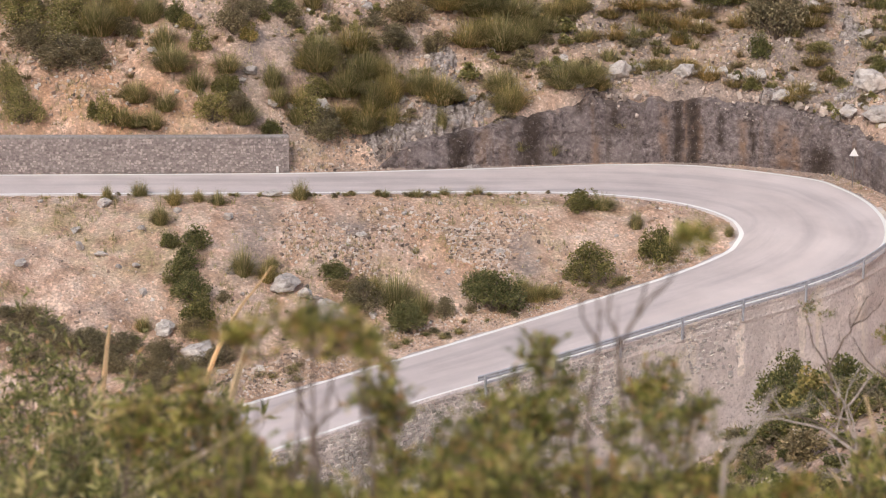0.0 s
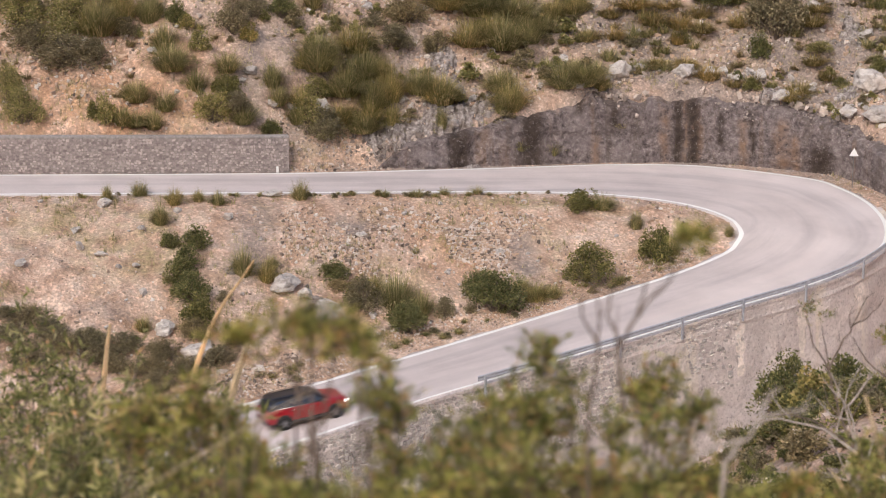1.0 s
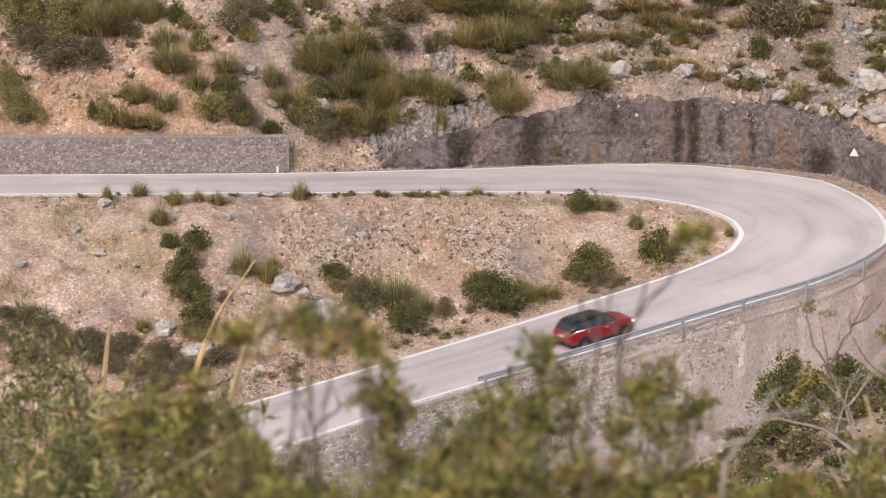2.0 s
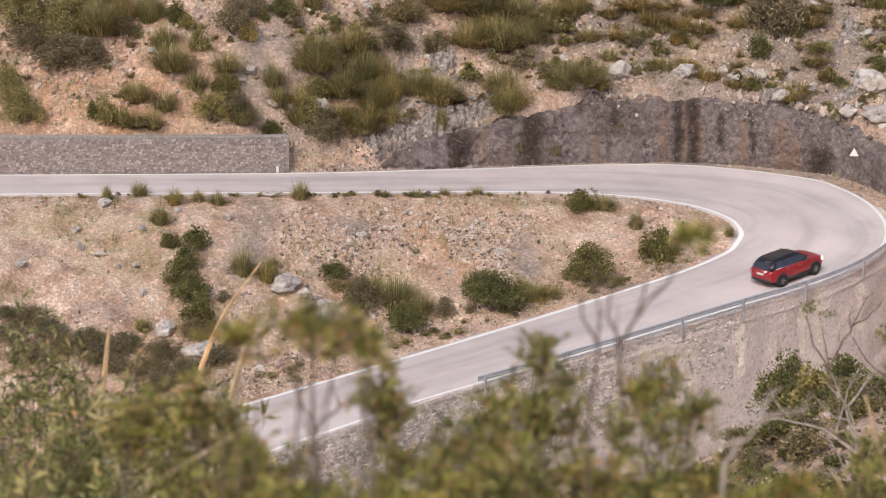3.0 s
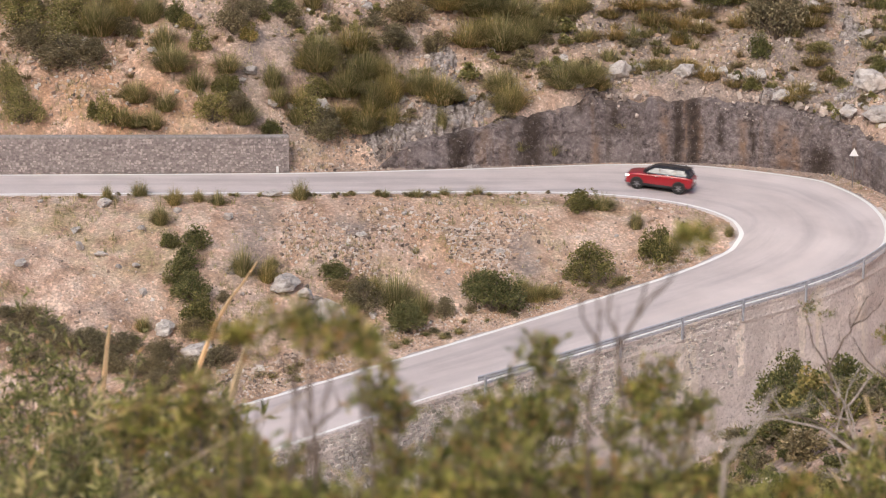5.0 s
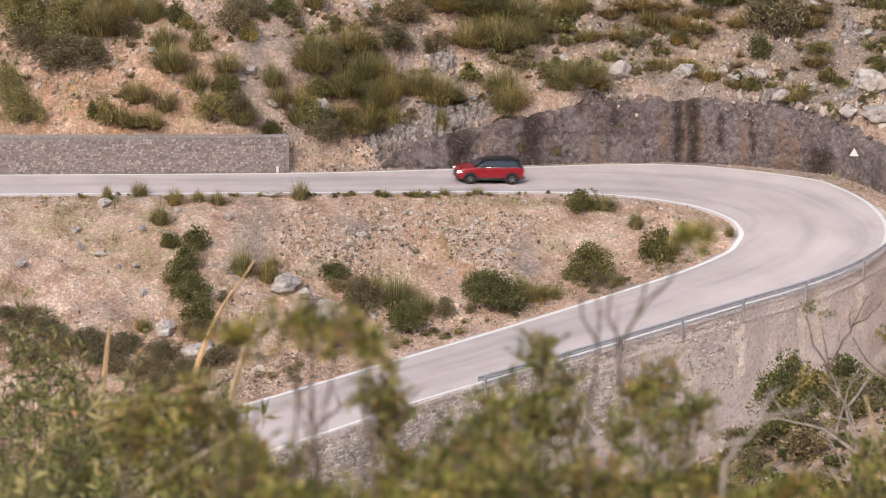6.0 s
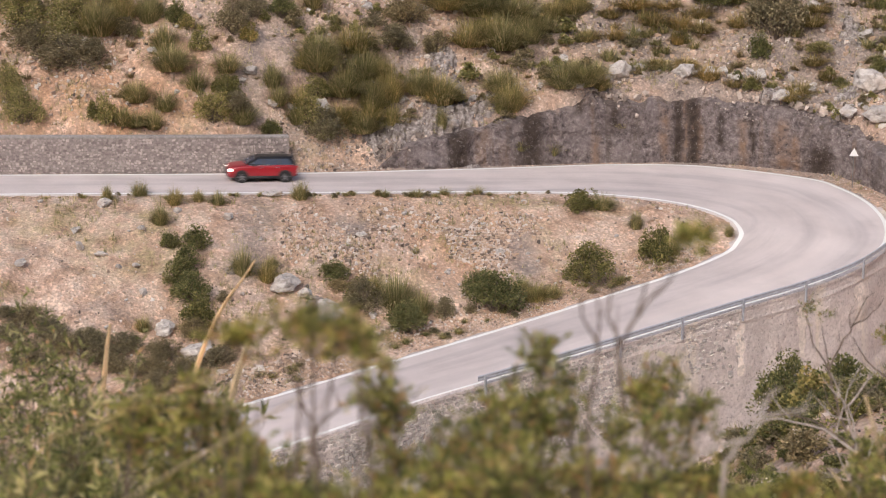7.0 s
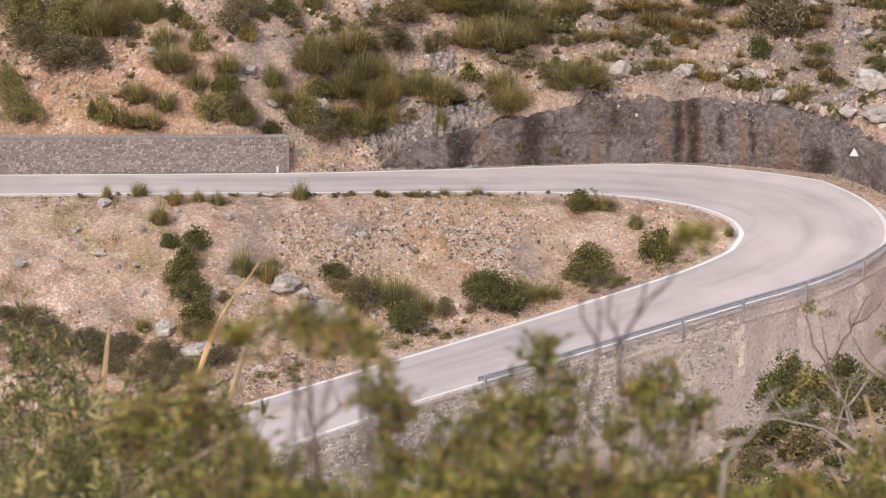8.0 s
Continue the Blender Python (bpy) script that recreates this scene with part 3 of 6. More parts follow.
def build_lower_wall():
    s0, s1 = station_low(-14.0), LANE_S[APEX] + 1
    n, rows = int((s1 - s0) / 0.22), 44
    verts, faces = [], []
    for i in range(n + 1):
        s = s0 + (s1 - s0) * i / n
        for j in range(rows + 1):
            z = 0.03 - 9.5 * (j / rows) ** 1.05
            verts.append(tuple(beside(s, lower_face(s, z), z)))
    m = rows + 1
    for i in range(n):
        for j in range(rows):
            faces.append((i * m + j, i * m + j + 1, (i + 1) * m + j + 1, (i + 1) * m + j))
    b = len(verts)
    for i in range(n + 1):
        s = s0 + (s1 - s0) * i / n
        verts.append(tuple(beside(s, 0.16, 0.035)))
        verts.append(tuple(beside(s, 0.16, -9.5)))
    for i in range(n):
        faces.append((b + 2 * i, i * m, (i + 1) * m, b + 2 * i + 2))
        faces.append((b + 2 * i + 1, b + 2 * i, b + 2 * i + 2, b + 2 * i + 3))
    wall = tagged(new("wall_lower", mesh_of("wall_lower", verts, faces, RENDERED)), "weathered pale stone retaining wall below the road", "retaining wall", kind="structure")
    lay_stones(wall, (station_low(-13.0), station_low(15.0), -4.6, -0.1), lambda z: 0.40 - 0.05 * z, False, 0.225,
               (station_low(-2.4), station_low(3.2), -2.6, 0.2), STONE_PALE, STONE_PALE_JOINED, 23, 0.10, 1.0, (station_low(4.5), station_low(14.5)))
    rng = random.Random(77)
    s = station_low(0.1) + 0.4
    while s < s1 - 4:
        s += 4.0
        if s < station_low(6.0):
            continue
        verts, faces, long = [], [], rng.uniform(2.0, 4.0)
        for j in range(25):
            z = -0.70 - long * j / 24
            half = (0.33 + 0.09 * math.sin(5 * z + s) + rng.uniform(-0.05, 0.05)) * (1 - 0.55 * j / 24)
            verts += [tuple(beside(s + half * e, lower_face(s + half * e, z) + 0.014, z)) for e in (-1, -0.33, 0.33, 1)]
        faces = [(4 * j + i, 4 * j + i + 4, 4 * j + i + 5, 4 * j + i + 1) for j in range(24) for i in range(3)]
        run = new("lime_stain", mesh_of("lime_stain", verts, faces, LIME))
        run.parent = wall
    kerb = new("kerb", wall_strip("kerb", station_low(-3.2), s1, [(0.13, -0.02), (0.13, 0.055), (0.50, 0.06), (0.50, -0.10)], RENDERED))
    kerb.parent = wall
    kerb["label"] = "pale concrete edge strip"


build_lower_wall()


# ---- guard rail on the outer edge ----
def build_guard_rail():
    rail = tagged(new("guardrail"), "grey galvanised steel guardrail on posts along the road edge", "guardrail")
    rail.location = beside(station_low(2.0), 0.5, 0)
    home = Matrix.Translation(-rail.location)
    s0, s1 = station_low(0.1), LANE_S[APEX] - 1.0
    sec = [(0.57, 0.36), (0.62, 0.40), (0.62, 0.45), (0.565, 0.50), (0.62, 0.55), (0.62, 0.61), (0.57, 0.65),
           (0.562, 0.65), (0.61, 0.605), (0.61, 0.555), (0.555, 0.50), (0.61, 0.445), (0.61, 0.405), (0.562, 0.36)]
    beam = wall_strip("beam", s0, s1, sec, GALVANISED, 0.4)
    beam.transform(home)
    part("beam", beam, None, rail)
    s = s0 + 0.4
    post_mesh = None
    while s < s1:
        m = home @ face_frame(s, 0.66, 0, False)
        if post_mesh is None:
            bm = bmesh.new()
            for x, w, y, d in ((0, 0.10, 0.045, 0.012), (-0.045, 0.012, 0, 0.09), (0.045, 0.012, 0, 0.09)):
                bmesh.ops.create_cube(bm, size=1, matrix=Matrix.Translation((x, y, 0.02)) @ Matrix.Diagonal((w, d, 1.22, 1)))
            first = part("post", bm, GALVANISED, rail)
            post_mesh = first.data
            first.matrix_basis = m
        else:
            ob = new("post", post_mesh)
            ob.parent = rail
            ob.matrix_basis = m
        s += 4.0


build_guard_rail()


# ---- cut rock face above the bend ----
# water stains on it: x, half width, from and to as shares of the height
DAMP = [(1.05, 0.75, 0.0, 0.95), (5.9, 0.8, 0.0, 0.98), (15.75, 0.42, 0.0, 0.97), (16.85, 0.5, 0.0, 0.97), (11.4, 0.22, 0.55, 0.9), (18.7, 0.2, 0.3, 0.8), (9.1, 0.3, 0.75, 1.0), (20.9, 0.15, 0.2, 0.8), (25.0, 0.8, 0.0, 0.5)]
OCHRE = [(14.85, 0.28, 0.0, 0.85), (16.3, 0.22, 0.0, 0.95), (17.1, 0.35, 0.1, 0.8), (20.3, 0.30, 0.0, 0.7), (22.7, 0.5, 0.0, 0.75), (23.5, 0.25, 0.0, 0.6), (10.3, 0.25, 0.0, 0.4)]


def build_rock_cut():
    s0, s1 = LANE_S[APEX] + 1.0, station(-4.6)
    n, rows = int((s1 - s0) / 0.16), 34
    ss = np.linspace(s0, s1, n + 1)
    hh = cut_height(ss) * (1.0 + 0.10 * fbm(ss, ss * 0, 0.8, 4, 91)) + 0.42
    hh = hh * smooth(s1 - ss, 0.0, 3.5)
    S, J = np.meshgrid(ss, np.arange(rows + 1) / rows, indexing="ij")
    Z = J * hh[:, None] - 0.25
    crag = fbm(S, Z * 1.2, 2.4, 3, 61) * 0.9 + np.abs(fbm(S, Z, 0.9, 4, 71)) * 0.75 + fbm(S * 2.0, Z * 0.35, 1.1, 3, 81) * 0.35
    O = 0.62 + 0.34 * J ** 1.5 + 0.45 * crag * np.clip(J * 6, 0.15, 1) * np.clip((1.04 - J) * 7, 0.2, 1)
    O = O + 1.1 * smooth(J, 0.80, 1.0) + verge(S)
    verts = [tuple(beside(S[i, j], max(O[i, j], 0.35), Z[i, j])) for i in range(n + 1) for j in range(rows + 1)]
    m = rows + 1
    faces = [(i * m + j, (i + 1) * m + j, (i + 1) * m + j + 1, i * m + j + 1) for i in range(n) for j in range(rows)]
    me = mesh_of("rock_cut", verts, faces, ROCK_CUT)
    along = np.array(verts)[:, 0] + 0.35 * fbm(S.ravel() * 3, Z.ravel(), 2.5, 4, 33) + 0.10 * fbm(S.ravel() * 5, Z.ravel() * 2, 0.6, 3, 35)
    high = J.ravel()
    for name, bands in (("damp", DAMP), ("ochre", OCHRE)):
        v = np.zeros(len(verts))
        for x, half, low, top in bands:
            v = np.maximum(v, np.exp(-((along - x) / half) ** 4) * smooth(high, low - 0.08, low + 0.08) * (1 - smooth(high, top - 0.12, top + 0.06)))
        me.attributes.new(name, "FLOAT", "POINT").data.foreach_set("value", v)
    tagged(new("rock_cut", me), "cut grey limestone face with dark and rusty water stains", "rock face", kind="structure")


build_rock_cut()


def build_rubble():
    """Broken stones along the top and the foot of the cut face."""
    rng = np.random.default_rng(31)
    spots = []
    s0, s1 = LANE_S[APEX] + 2.0, station(-6.5)
    for _ in range(1300):
        s = rng.uniform(s0, s1)
        if float(fbm(np.array(s), np.array(3.0), 3.0, 3, 5)) < rng.uniform(-0.15, 0.35):
            continue
        h = float(cut_height(np.array(s)))
        k = 0.05 + 0.24 * rng.random() ** 2.5
        off = rng.uniform(0.75, 2.3)
        at = beside(s, off + float(verge(s)), h * rng.uniform(0.70, 1.02) if off < 1.4 else h + 0.4 * (off - 1.4))
        spots.append((at, k * (0.5 if off < 1.4 else 0.85)))
    for _ in range(900):
        spots.append((beside(rng.uniform(s0, station(-9.0)), 0.30 + 0.45 * rng.random(), -0.06), 0.02 + 0.08 * rng.random() ** 2))
    for _ in range(560):
        at = beside(rng.uniform(station(-2.5), station(-9.3)), rng.uniform(0.6, 3.4))
        at.z = float(ground_height(np.array([at.x]), np.array([at.y]))[0]) + 0.03
        spots.append((at, 0.03 + 0.10 * rng.random() ** 2.2))
    cube = np.array([(-1, -1, -1), (1, -1, -1), (1, 1, -1), (-1, 1, -1), (-1, -1, 1), (1, -1, 1), (1, 1, 1), (-1, 1, 1)], float)
    quads = [(0, 3, 2, 1), (4, 5, 6, 7), (0, 1, 5, 4), (1, 2, 6, 5), (2, 3, 7, 6), (3, 0, 4, 7)]
    verts, faces = [], []
    for at, k in spots:
        turn = np.array(Euler(rng.uniform(0, 3, 3)).to_matrix())
        v = (cube * rng.uniform(0.3, 1.15, (8, 3)) * k * rng.uniform(0.6, 1.3, 3)) @ turn.T + np.array(at)
        b = len(verts)
        verts += v.tolist()
        faces += [tuple(b + i for i in f) for f in quads]
    tagged(new("rubble", mesh_of("rubble", verts, faces, ROCK_RUBBLE)), "broken grey stones along the cut rock face", "stones", kind="stuff")


build_rubble()


# ---- plants of the slopes ----
def leaf_cloud(rng, lobes, count, leaf, flat=0.8, hollow=0.55):
    """Small folded leaves gathered on lobes of a crown."""
    verts, faces = [], []
    for _ in range(count):
        cx, cy, cz, r = rng.choice(lobes)
        d = Vector((rng.gauss(0, 1), rng.gauss(0, 1), rng.gauss(0, 1) * flat + 0.15)).normalized()
        k = r * (hollow + (1 - hollow) * rng.random() ** 0.5) * rng.uniform(0.9, 1.12)
        c = Vector((cx, cy, cz)) + d * k
        if c.z < 0.02:
            c.z = 0.02 + rng.random() * 0.08
        ax = (d + Vector((rng.gauss(0, 0.7), rng.gauss(0, 0.7), rng.gauss(0.25, 0.6)))).normalized()
        sd = ax.cross(Vector((rng.gauss(0, 1), rng.gauss(0, 1), rng.gauss(0, 1)))).normalized()
        l, w = leaf * rng.uniform(0.6, 1.35), leaf * rng.uniform(0.22, 0.42)
        b = len(verts)
        verts += [tuple(c - ax * l * 0.5), tuple(c + sd * w), tuple(c + ax * l * 0.5), tuple(c - sd * w)]
        faces += [(b, b + 1, b + 2, b + 3)]
    return verts, faces


def tube(verts, faces, pts, radii, sides=4):
    b = len(verts)
    for i, p in enumerate(pts):
        d = (pts[min(i + 1, len(pts) - 1)] - pts[max(i - 1, 0)]).normalized()
        u = d.cross(Vector((0.3, 0.9, 0.2))).normalized()
        v = d.cross(u)
        for k in range(sides):
            a = 2 * math.pi * k / sides
            verts.append(tuple(p + (u * math.cos(a) + v * math.sin(a)) * radii[i]))
    for i in range(len(pts) - 1):
        for k in range(sides):
            j = (k + 1) % sides
            faces.append((b + i * sides + k, b + i * sides + j, b + (i + 1) * sides + j, b + (i + 1) * sides + k))


def shrub_kind(name, label, leaves, seed, lobes, count, leaf, squat=1.0, flat=0.8):
    """One shrub, one metre wide and high: stems and a crown."""
    rng = random.Random(seed)
    thing = tagged(new(name), label, "shrub")
    spots = []
    for i in range(lobes):
        a, r = rng.uniform(0, 6.28), 0.34 * rng.random() ** 0.6
        h = rng.uniform(0.20, 0.78) * (1 - 0.55 * (r / 0.34) ** 2)
        spots.append((r * math.cos(a), r * math.sin(a), h * squat, rng.uniform(0.10, 0.23)))
    wv, wf = [], []
    for cx, cy, cz, r in spots:
        tube(wv, wf, [Vector((cx * 0.1, cy * 0.1, -0.06)), Vector((cx * 0.5, cy * 0.5, cz * 0.55)), Vector((cx, cy, cz))], [0.02, 0.013, 0.005], 4)
    part("branch_frame", mesh_of("branch_frame", wv, wf, BARK), None, thing)
    v, f = leaf_cloud(rng, spots, count, leaf, flat)
    part("crown", mesh_of("crown", v, f, leaves), None, thing)
    return thing


def tussock_kind(name, label, material, seed, blades, length=0.75, spread=0.8, width=0.016, root=0.16):
    """One grass tussock, about one metre wide and high."""
    rng = random.Random(seed)
    verts, faces = [], []
    for _ in range(blades):
        a = rng.uniform(0, 6.28)
        r0 = root * math.sqrt(rng.random())
        base = Vector((r0 * math.cos(a), r0 * math.sin(a), -0.05))
        out = Vector((math.cos(a + rng.gauss(0, 0.5)), math.sin(a + rng.gauss(0, 0.5)), 0))
        tilt = rng.random() ** 0.8 * spread
        l = length * rng.uniform(0.45, 1.3) * (1.1 - 0.4 * r0 / root * (root > 0.2))
        side = Vector((-out.y, out.x, 0)) * width * rng.uniform(0.6, 1.3)
        b, p = len(verts), base
        for k in range(3):
            verts += [tuple(p - side * (1 - k / 2.2)), tuple(p + side * (1 - k / 2.2))]
            ang = tilt * (0.7 + 1.0 * k)
            p = p + (out * math.sin(ang) + Vector((0, 0, math.cos(ang)))) * l / 2
        for k in range(2):
            faces.append((b + 2 * k, b + 2 * k + 1, b + 2 * k + 3, b + 2 * k + 2))
    ob = new(name, mesh_of(name, verts, faces, material))
    return tagged(ob, label, "grass")


def settle(kinds, places, rng, group, sink=0.08, big=()):
    """Sets copies of the kinds on the ground: x, y, width, height. Wide ones take the finer kinds in big."""
    for x, y, w, h in places:
        pick = big if big and w > 2.2 else kinds
        y = y + 0.02 * w
        z = float(ground_height(np.array([x]), np.array([y]))[0])
        m = Matrix.Translation((x, y, z - sink * h)) @ Matrix.Rotation(rng.uniform(0, 6.28), 4, "Z") @ Matrix.Diagonal((w * 1.04, w * 1.04, h * 1.12, 1))
        tagged(copy_thing(rng.choice(pick), m), group=group)


def park(kinds):
    """Takes away the patterns from which the plants were copied."""
    for ob in kinds:
        for o in list(ob.children_recursive) + [ob]:
            bpy.data.objects.remove(o)


TUSSOCK_ROAD = [(-19.6, 112.4, 0.86, 1.39), (-17.9, 113.7, 1.2, 1.58), (-15.7, 112.6, 1.19, 1.48), (-14.4, 113.3, 1.0, 1.02), (-13.2, 113.0, 1.19, 1.2), (-16.2, 109.8, 1.42, 1.72),
                (-8.5, 114.8, 1.28, 1.69), (-1.6, 110.7, 0.46, 0.55)]
TUSSOCK_BANK = [(-11.1, 105.8, 1.69, 2.21), (-9.8, 105.7, 1.38, 1.65), (-9.6, 107.0, 0.95, 1.12), (-2.6, 105.6, 2.63, 2.84), (-1.2, 105.0, 1.56, 1.96), (5.1, 107.0, 1.9, 1.68),
                (6.2, 107.3, 1.27, 1.01), (9.7, 117.3, 1.79, 1.3), (11.6, 115.2, 1.08, 1.62), (-16.0, 101.0, 1.02, 1.21), (4.4, 107.9, 1.28, 1.13), (-3.9, 106.4, 1.26, 1.38),
                (13.5, 112.9, 1.33, 1.51), (17.1, 114.7, 0.74, 0.93)]
DARK_LOW = [(-15.4, 107.8, 1.33, 1.26), (-13.9, 107.9, 1.84, 1.56), (-14.3, 105.8, 1.94, 1.53), (-14.4, 104.6, 1.98, 1.66), (-13.7, 103.6, 2.4, 1.87), (-13.2, 101.9, 2.18, 1.85),
            (-6.1, 106.8, 1.83, 1.18), (-1.9, 102.8, 2.69, 2.08), (3.0, 105.5, 3.5, 2.7), (2.0, 107.1, 2.28, 1.78), (8.4, 109.4, 3.36, 2.57), (12.5, 112.1, 2.12, 2.78),
            (11.3, 61.0, 2.5, 2.47), (13.2, 62.0, 2.2, 1.95), (-4.6, 105.2, 1.87, 1.64), (8.4, 116.8, 2.19, 1.6)]
GREY_LOW = [(-16.8, 99.1, 2.37, 1.3), (-14.6, 98.9, 2.37, 1.3), (-18.7, 98.9, 2.37, 1.18), (-12.1, 98.8, 2.07, 1.18), (-13.3, 97.9, 2.35, 1.17), (-22.2, 100.1, 2.67, 1.18), (-20.6, 99.4, 2.39, 1.46), (-22.6, 98.6, 2.11, 1.18), (-18.4, 99.1, 2.17, 1.41), (-17.9, 98.2, 2.16, 1.46), (-19.9, 98.4, 2.63, 1.18),
            (-21.4, 97.3, 2.87, 1.45), (-15.3, 97.6, 2.36, 1.11), (-16.9, 97.6, 2.09, 1.11), (-13.3, 100.8, 2.27, 1.18), (-4.4, 104.5, 2.51, 2.21), (0.1, 104.8, 1.32, 1.81),
            (1.5, 105.3, 0.94, 0.7), (-5.8, 105.9, 1.38, 1.0), (-12.0, 103.7, 0.92, 0.86), (-23.2, 100.2, 1.6, 0.86), (-10.9, 100.7, 1.58, 1.12), (-11.7, 99.2, 1.83, 1.11),
            (-14.6, 96.3, 2.33, 1.1)]
TUSSOCK_HILL_WEST = [(-22.4, 127.3, 3.28, 3.21), (-21.0, 129.2, 2.58, 2.78), (-19.2, 129.1, 2.21, 2.78), (-18.0, 126.8, 2.18, 2.52), (-17.3, 124.6, 2.87, 2.35), (-15.7, 124.1, 2.15, 2.03),
                     (-19.3, 122.8, 2.31, 1.87), (-20.0, 121.2, 1.76, 1.56), (-17.5, 122.5, 1.95, 1.69), (-18.1, 121.5, 1.76, 1.59), (-19.2, 121.3, 2.11, 1.14), (-12.6, 122.6, 2.13, 1.61),
                     (-13.8, 124.9, 2.16, 1.58), (-11.0, 125.7, 1.81, 2.28), (-10.6, 125.0, 1.81, 1.81), (-13.8, 124.0, 1.61, 1.44), (-9.1, 127.1, 1.83, 1.38), (-9.4, 124.8, 1.45, 1.81)]
TUSSOCK_HILL_MID = [(-8.2, 128.3, 2.95, 2.32), (-8.2, 127.5, 3.3, 2.53), (-5.9, 130.4, 3.36, 2.59), (-5.3, 128.9, 3.33, 2.8), (-6.4, 127.2, 3.3, 2.77), (-4.6, 127.2, 2.57, 2.78),
                    (-3.5, 127.9, 2.22, 2.8), (-4.1, 129.1, 2.23, 2.33), (-3.4, 126.4, 1.65, 2.21), (-5.2, 125.7, 3.1, 2.07), (-4.7, 126.4, 2.2, 2.07), (-7.3, 131.7, 1.51, 1.19),
                    (-1.6, 128.7, 2.23, 2.33), (-0.2, 128.7, 3.34, 2.43), (-0.9, 129.2, 1.86, 1.87), (-0.1, 126.8, 1.1, 2.08), (-9.2, 125.6, 2.18, 1.84), (-6.7, 125.9, 2.55, 1.84)]
TUSSOCK_HILL_HIGH = [(0.2, 136.6, 3.89, 2.21), (2.6, 137.1, 4.3, 2.96), (4.7, 137.2, 3.92, 2.96), (1.8, 133.9, 3.83, 2.41), (4.1, 133.9, 3.83, 2.8), (5.9, 135.9, 2.73, 2.93),
                     (7.8, 138.7, 2.38, 2.25), (9.4, 139.5, 2.39, 2.0), (3.8, 130.7, 2.64, 2.14), (4.4, 128.9, 2.79, 2.71), (3.9, 128.4, 1.49, 1.87), (8.1, 130.4, 3.01, 2.13),
                     (9.5, 130.7, 2.83, 2.14), (8.7, 131.5, 2.27, 1.42), (10.5, 130.8, 1.7, 1.19), (10.0, 136.5, 1.76, 1.23), (3.3, 134.7, 3.08, 2.42), (6.9, 136.9, 2.35, 2.22)]
TUSSOCK_HILL_EAST = [(13.4, 140.1, 3.6, 1.51), (14.9, 139.0, 3.18, 1.59), (16.7, 138.4, 2.38, 1.49), (11.8, 137.3, 1.97, 1.29), (16.4, 137.1, 1.57, 1.24), (18.1, 137.4, 2.36, 1.24),
                     (14.7, 134.2, 2.32, 1.21), (16.6, 134.2, 2.32, 1.21), (18.0, 132.5, 2.1, 1.53), (25.9, 138.2, 2.77, 1.59), (25.6, 135.6, 2.34, 1.28), (24.2, 132.2, 2.67, 1.44),
                     (26.5, 134.9, 1.94, 1.21), (23.3, 130.9, 2.27, 1.19), (20.9, 138.7, 2.38, 1.49), (11.8, 139.4, 1.99, 1.25), (15.9, 140.4, 2.4, 1.01), (19.6, 131.8, 1.52, 0.95),
                     (26.5, 139.3, 2.39, 1.01), (18.3, 140.4, 2.41, 1.51)]
SHRUB_HILL = [(-27.0, 126.9, 3.98, 2.96), (-24.2, 127.9, 4.01, 2.56), (-27.9, 127.9, 3.28, 2.13), (-24.7, 126.2, 3.61, 2.12), (-26.9, 121.0, 2.27, 2.67), (-25.9, 120.1, 2.96, 2.37),
              (-15.6, 126.3, 1.81, 1.44), (-21.0, 120.9, 1.47, 2.3), (-14.4, 122.4, 2.77, 2.41), (-15.0, 122.7, 1.42, 1.66), (-12.6, 127.6, 1.46, 1.37), (-8.5, 125.0, 2.72, 2.12),
              (-8.2, 126.2, 2.19, 1.27), (-16.7, 128.2, 1.47, 1.08), (-22.0, 130.0, 2.96, 1.3), (26.1, 136.3, 2.35, 1.01)]
GREY_HILL = [(-26.0, 125.4, 3.95, 1.96), (-23.9, 124.4, 4.64, 2.33), (-20.6, 127.9, 2.2, 1.63), (-13.6, 128.1, 3.12, 2.55), (-12.6, 130.3, 2.42, 1.8), (-13.0, 123.0, 2.42, 1.68),
             (-7.6, 124.6, 3.1, 2.37), (-2.6, 133.9, 3.63, 2.49), (-3.2, 131.9, 3.03, 1.99), (-0.5, 132.8, 1.91, 1.8), (23.2, 137.4, 4.3, 4.6), (22.3, 139.1, 2.78, 1.67),
             (24.6, 138.6, 2.38, 2.08), (-22.4, 125.3, 2.52, 1.71), (13.2, 136.9, 1.96, 0.91), (-4.7, 132.5, 1.9, 1.4)]
DARK_HILL = [(-17.4, 128.5, 1.66, 1.81), (-21.8, 120.9, 0.84, 1.23), (-13.7, 123.7, 2.14, 1.68), (-11.0, 123.2, 1.97, 1.0), (-10.6, 130.5, 2.31, 2.0), (-7.6, 126.4, 1.17, 0.94),
             (19.5, 140.9, 3.69, 1.51), (21.8, 135.3, 1.63, 2.0), (20.8, 131.5, 1.52, 0.98), (20.0, 132.3, 0.95, 0.81), (29.8, 133.3, 1.54, 1.08), (27.2, 133.6, 1.16, 0.77),
             (8.7, 140.4, 1.6, 0.94), (30.8, 138.8, 1.19, 1.39), (-7.7, 124.6, 2.17, 1.48)]


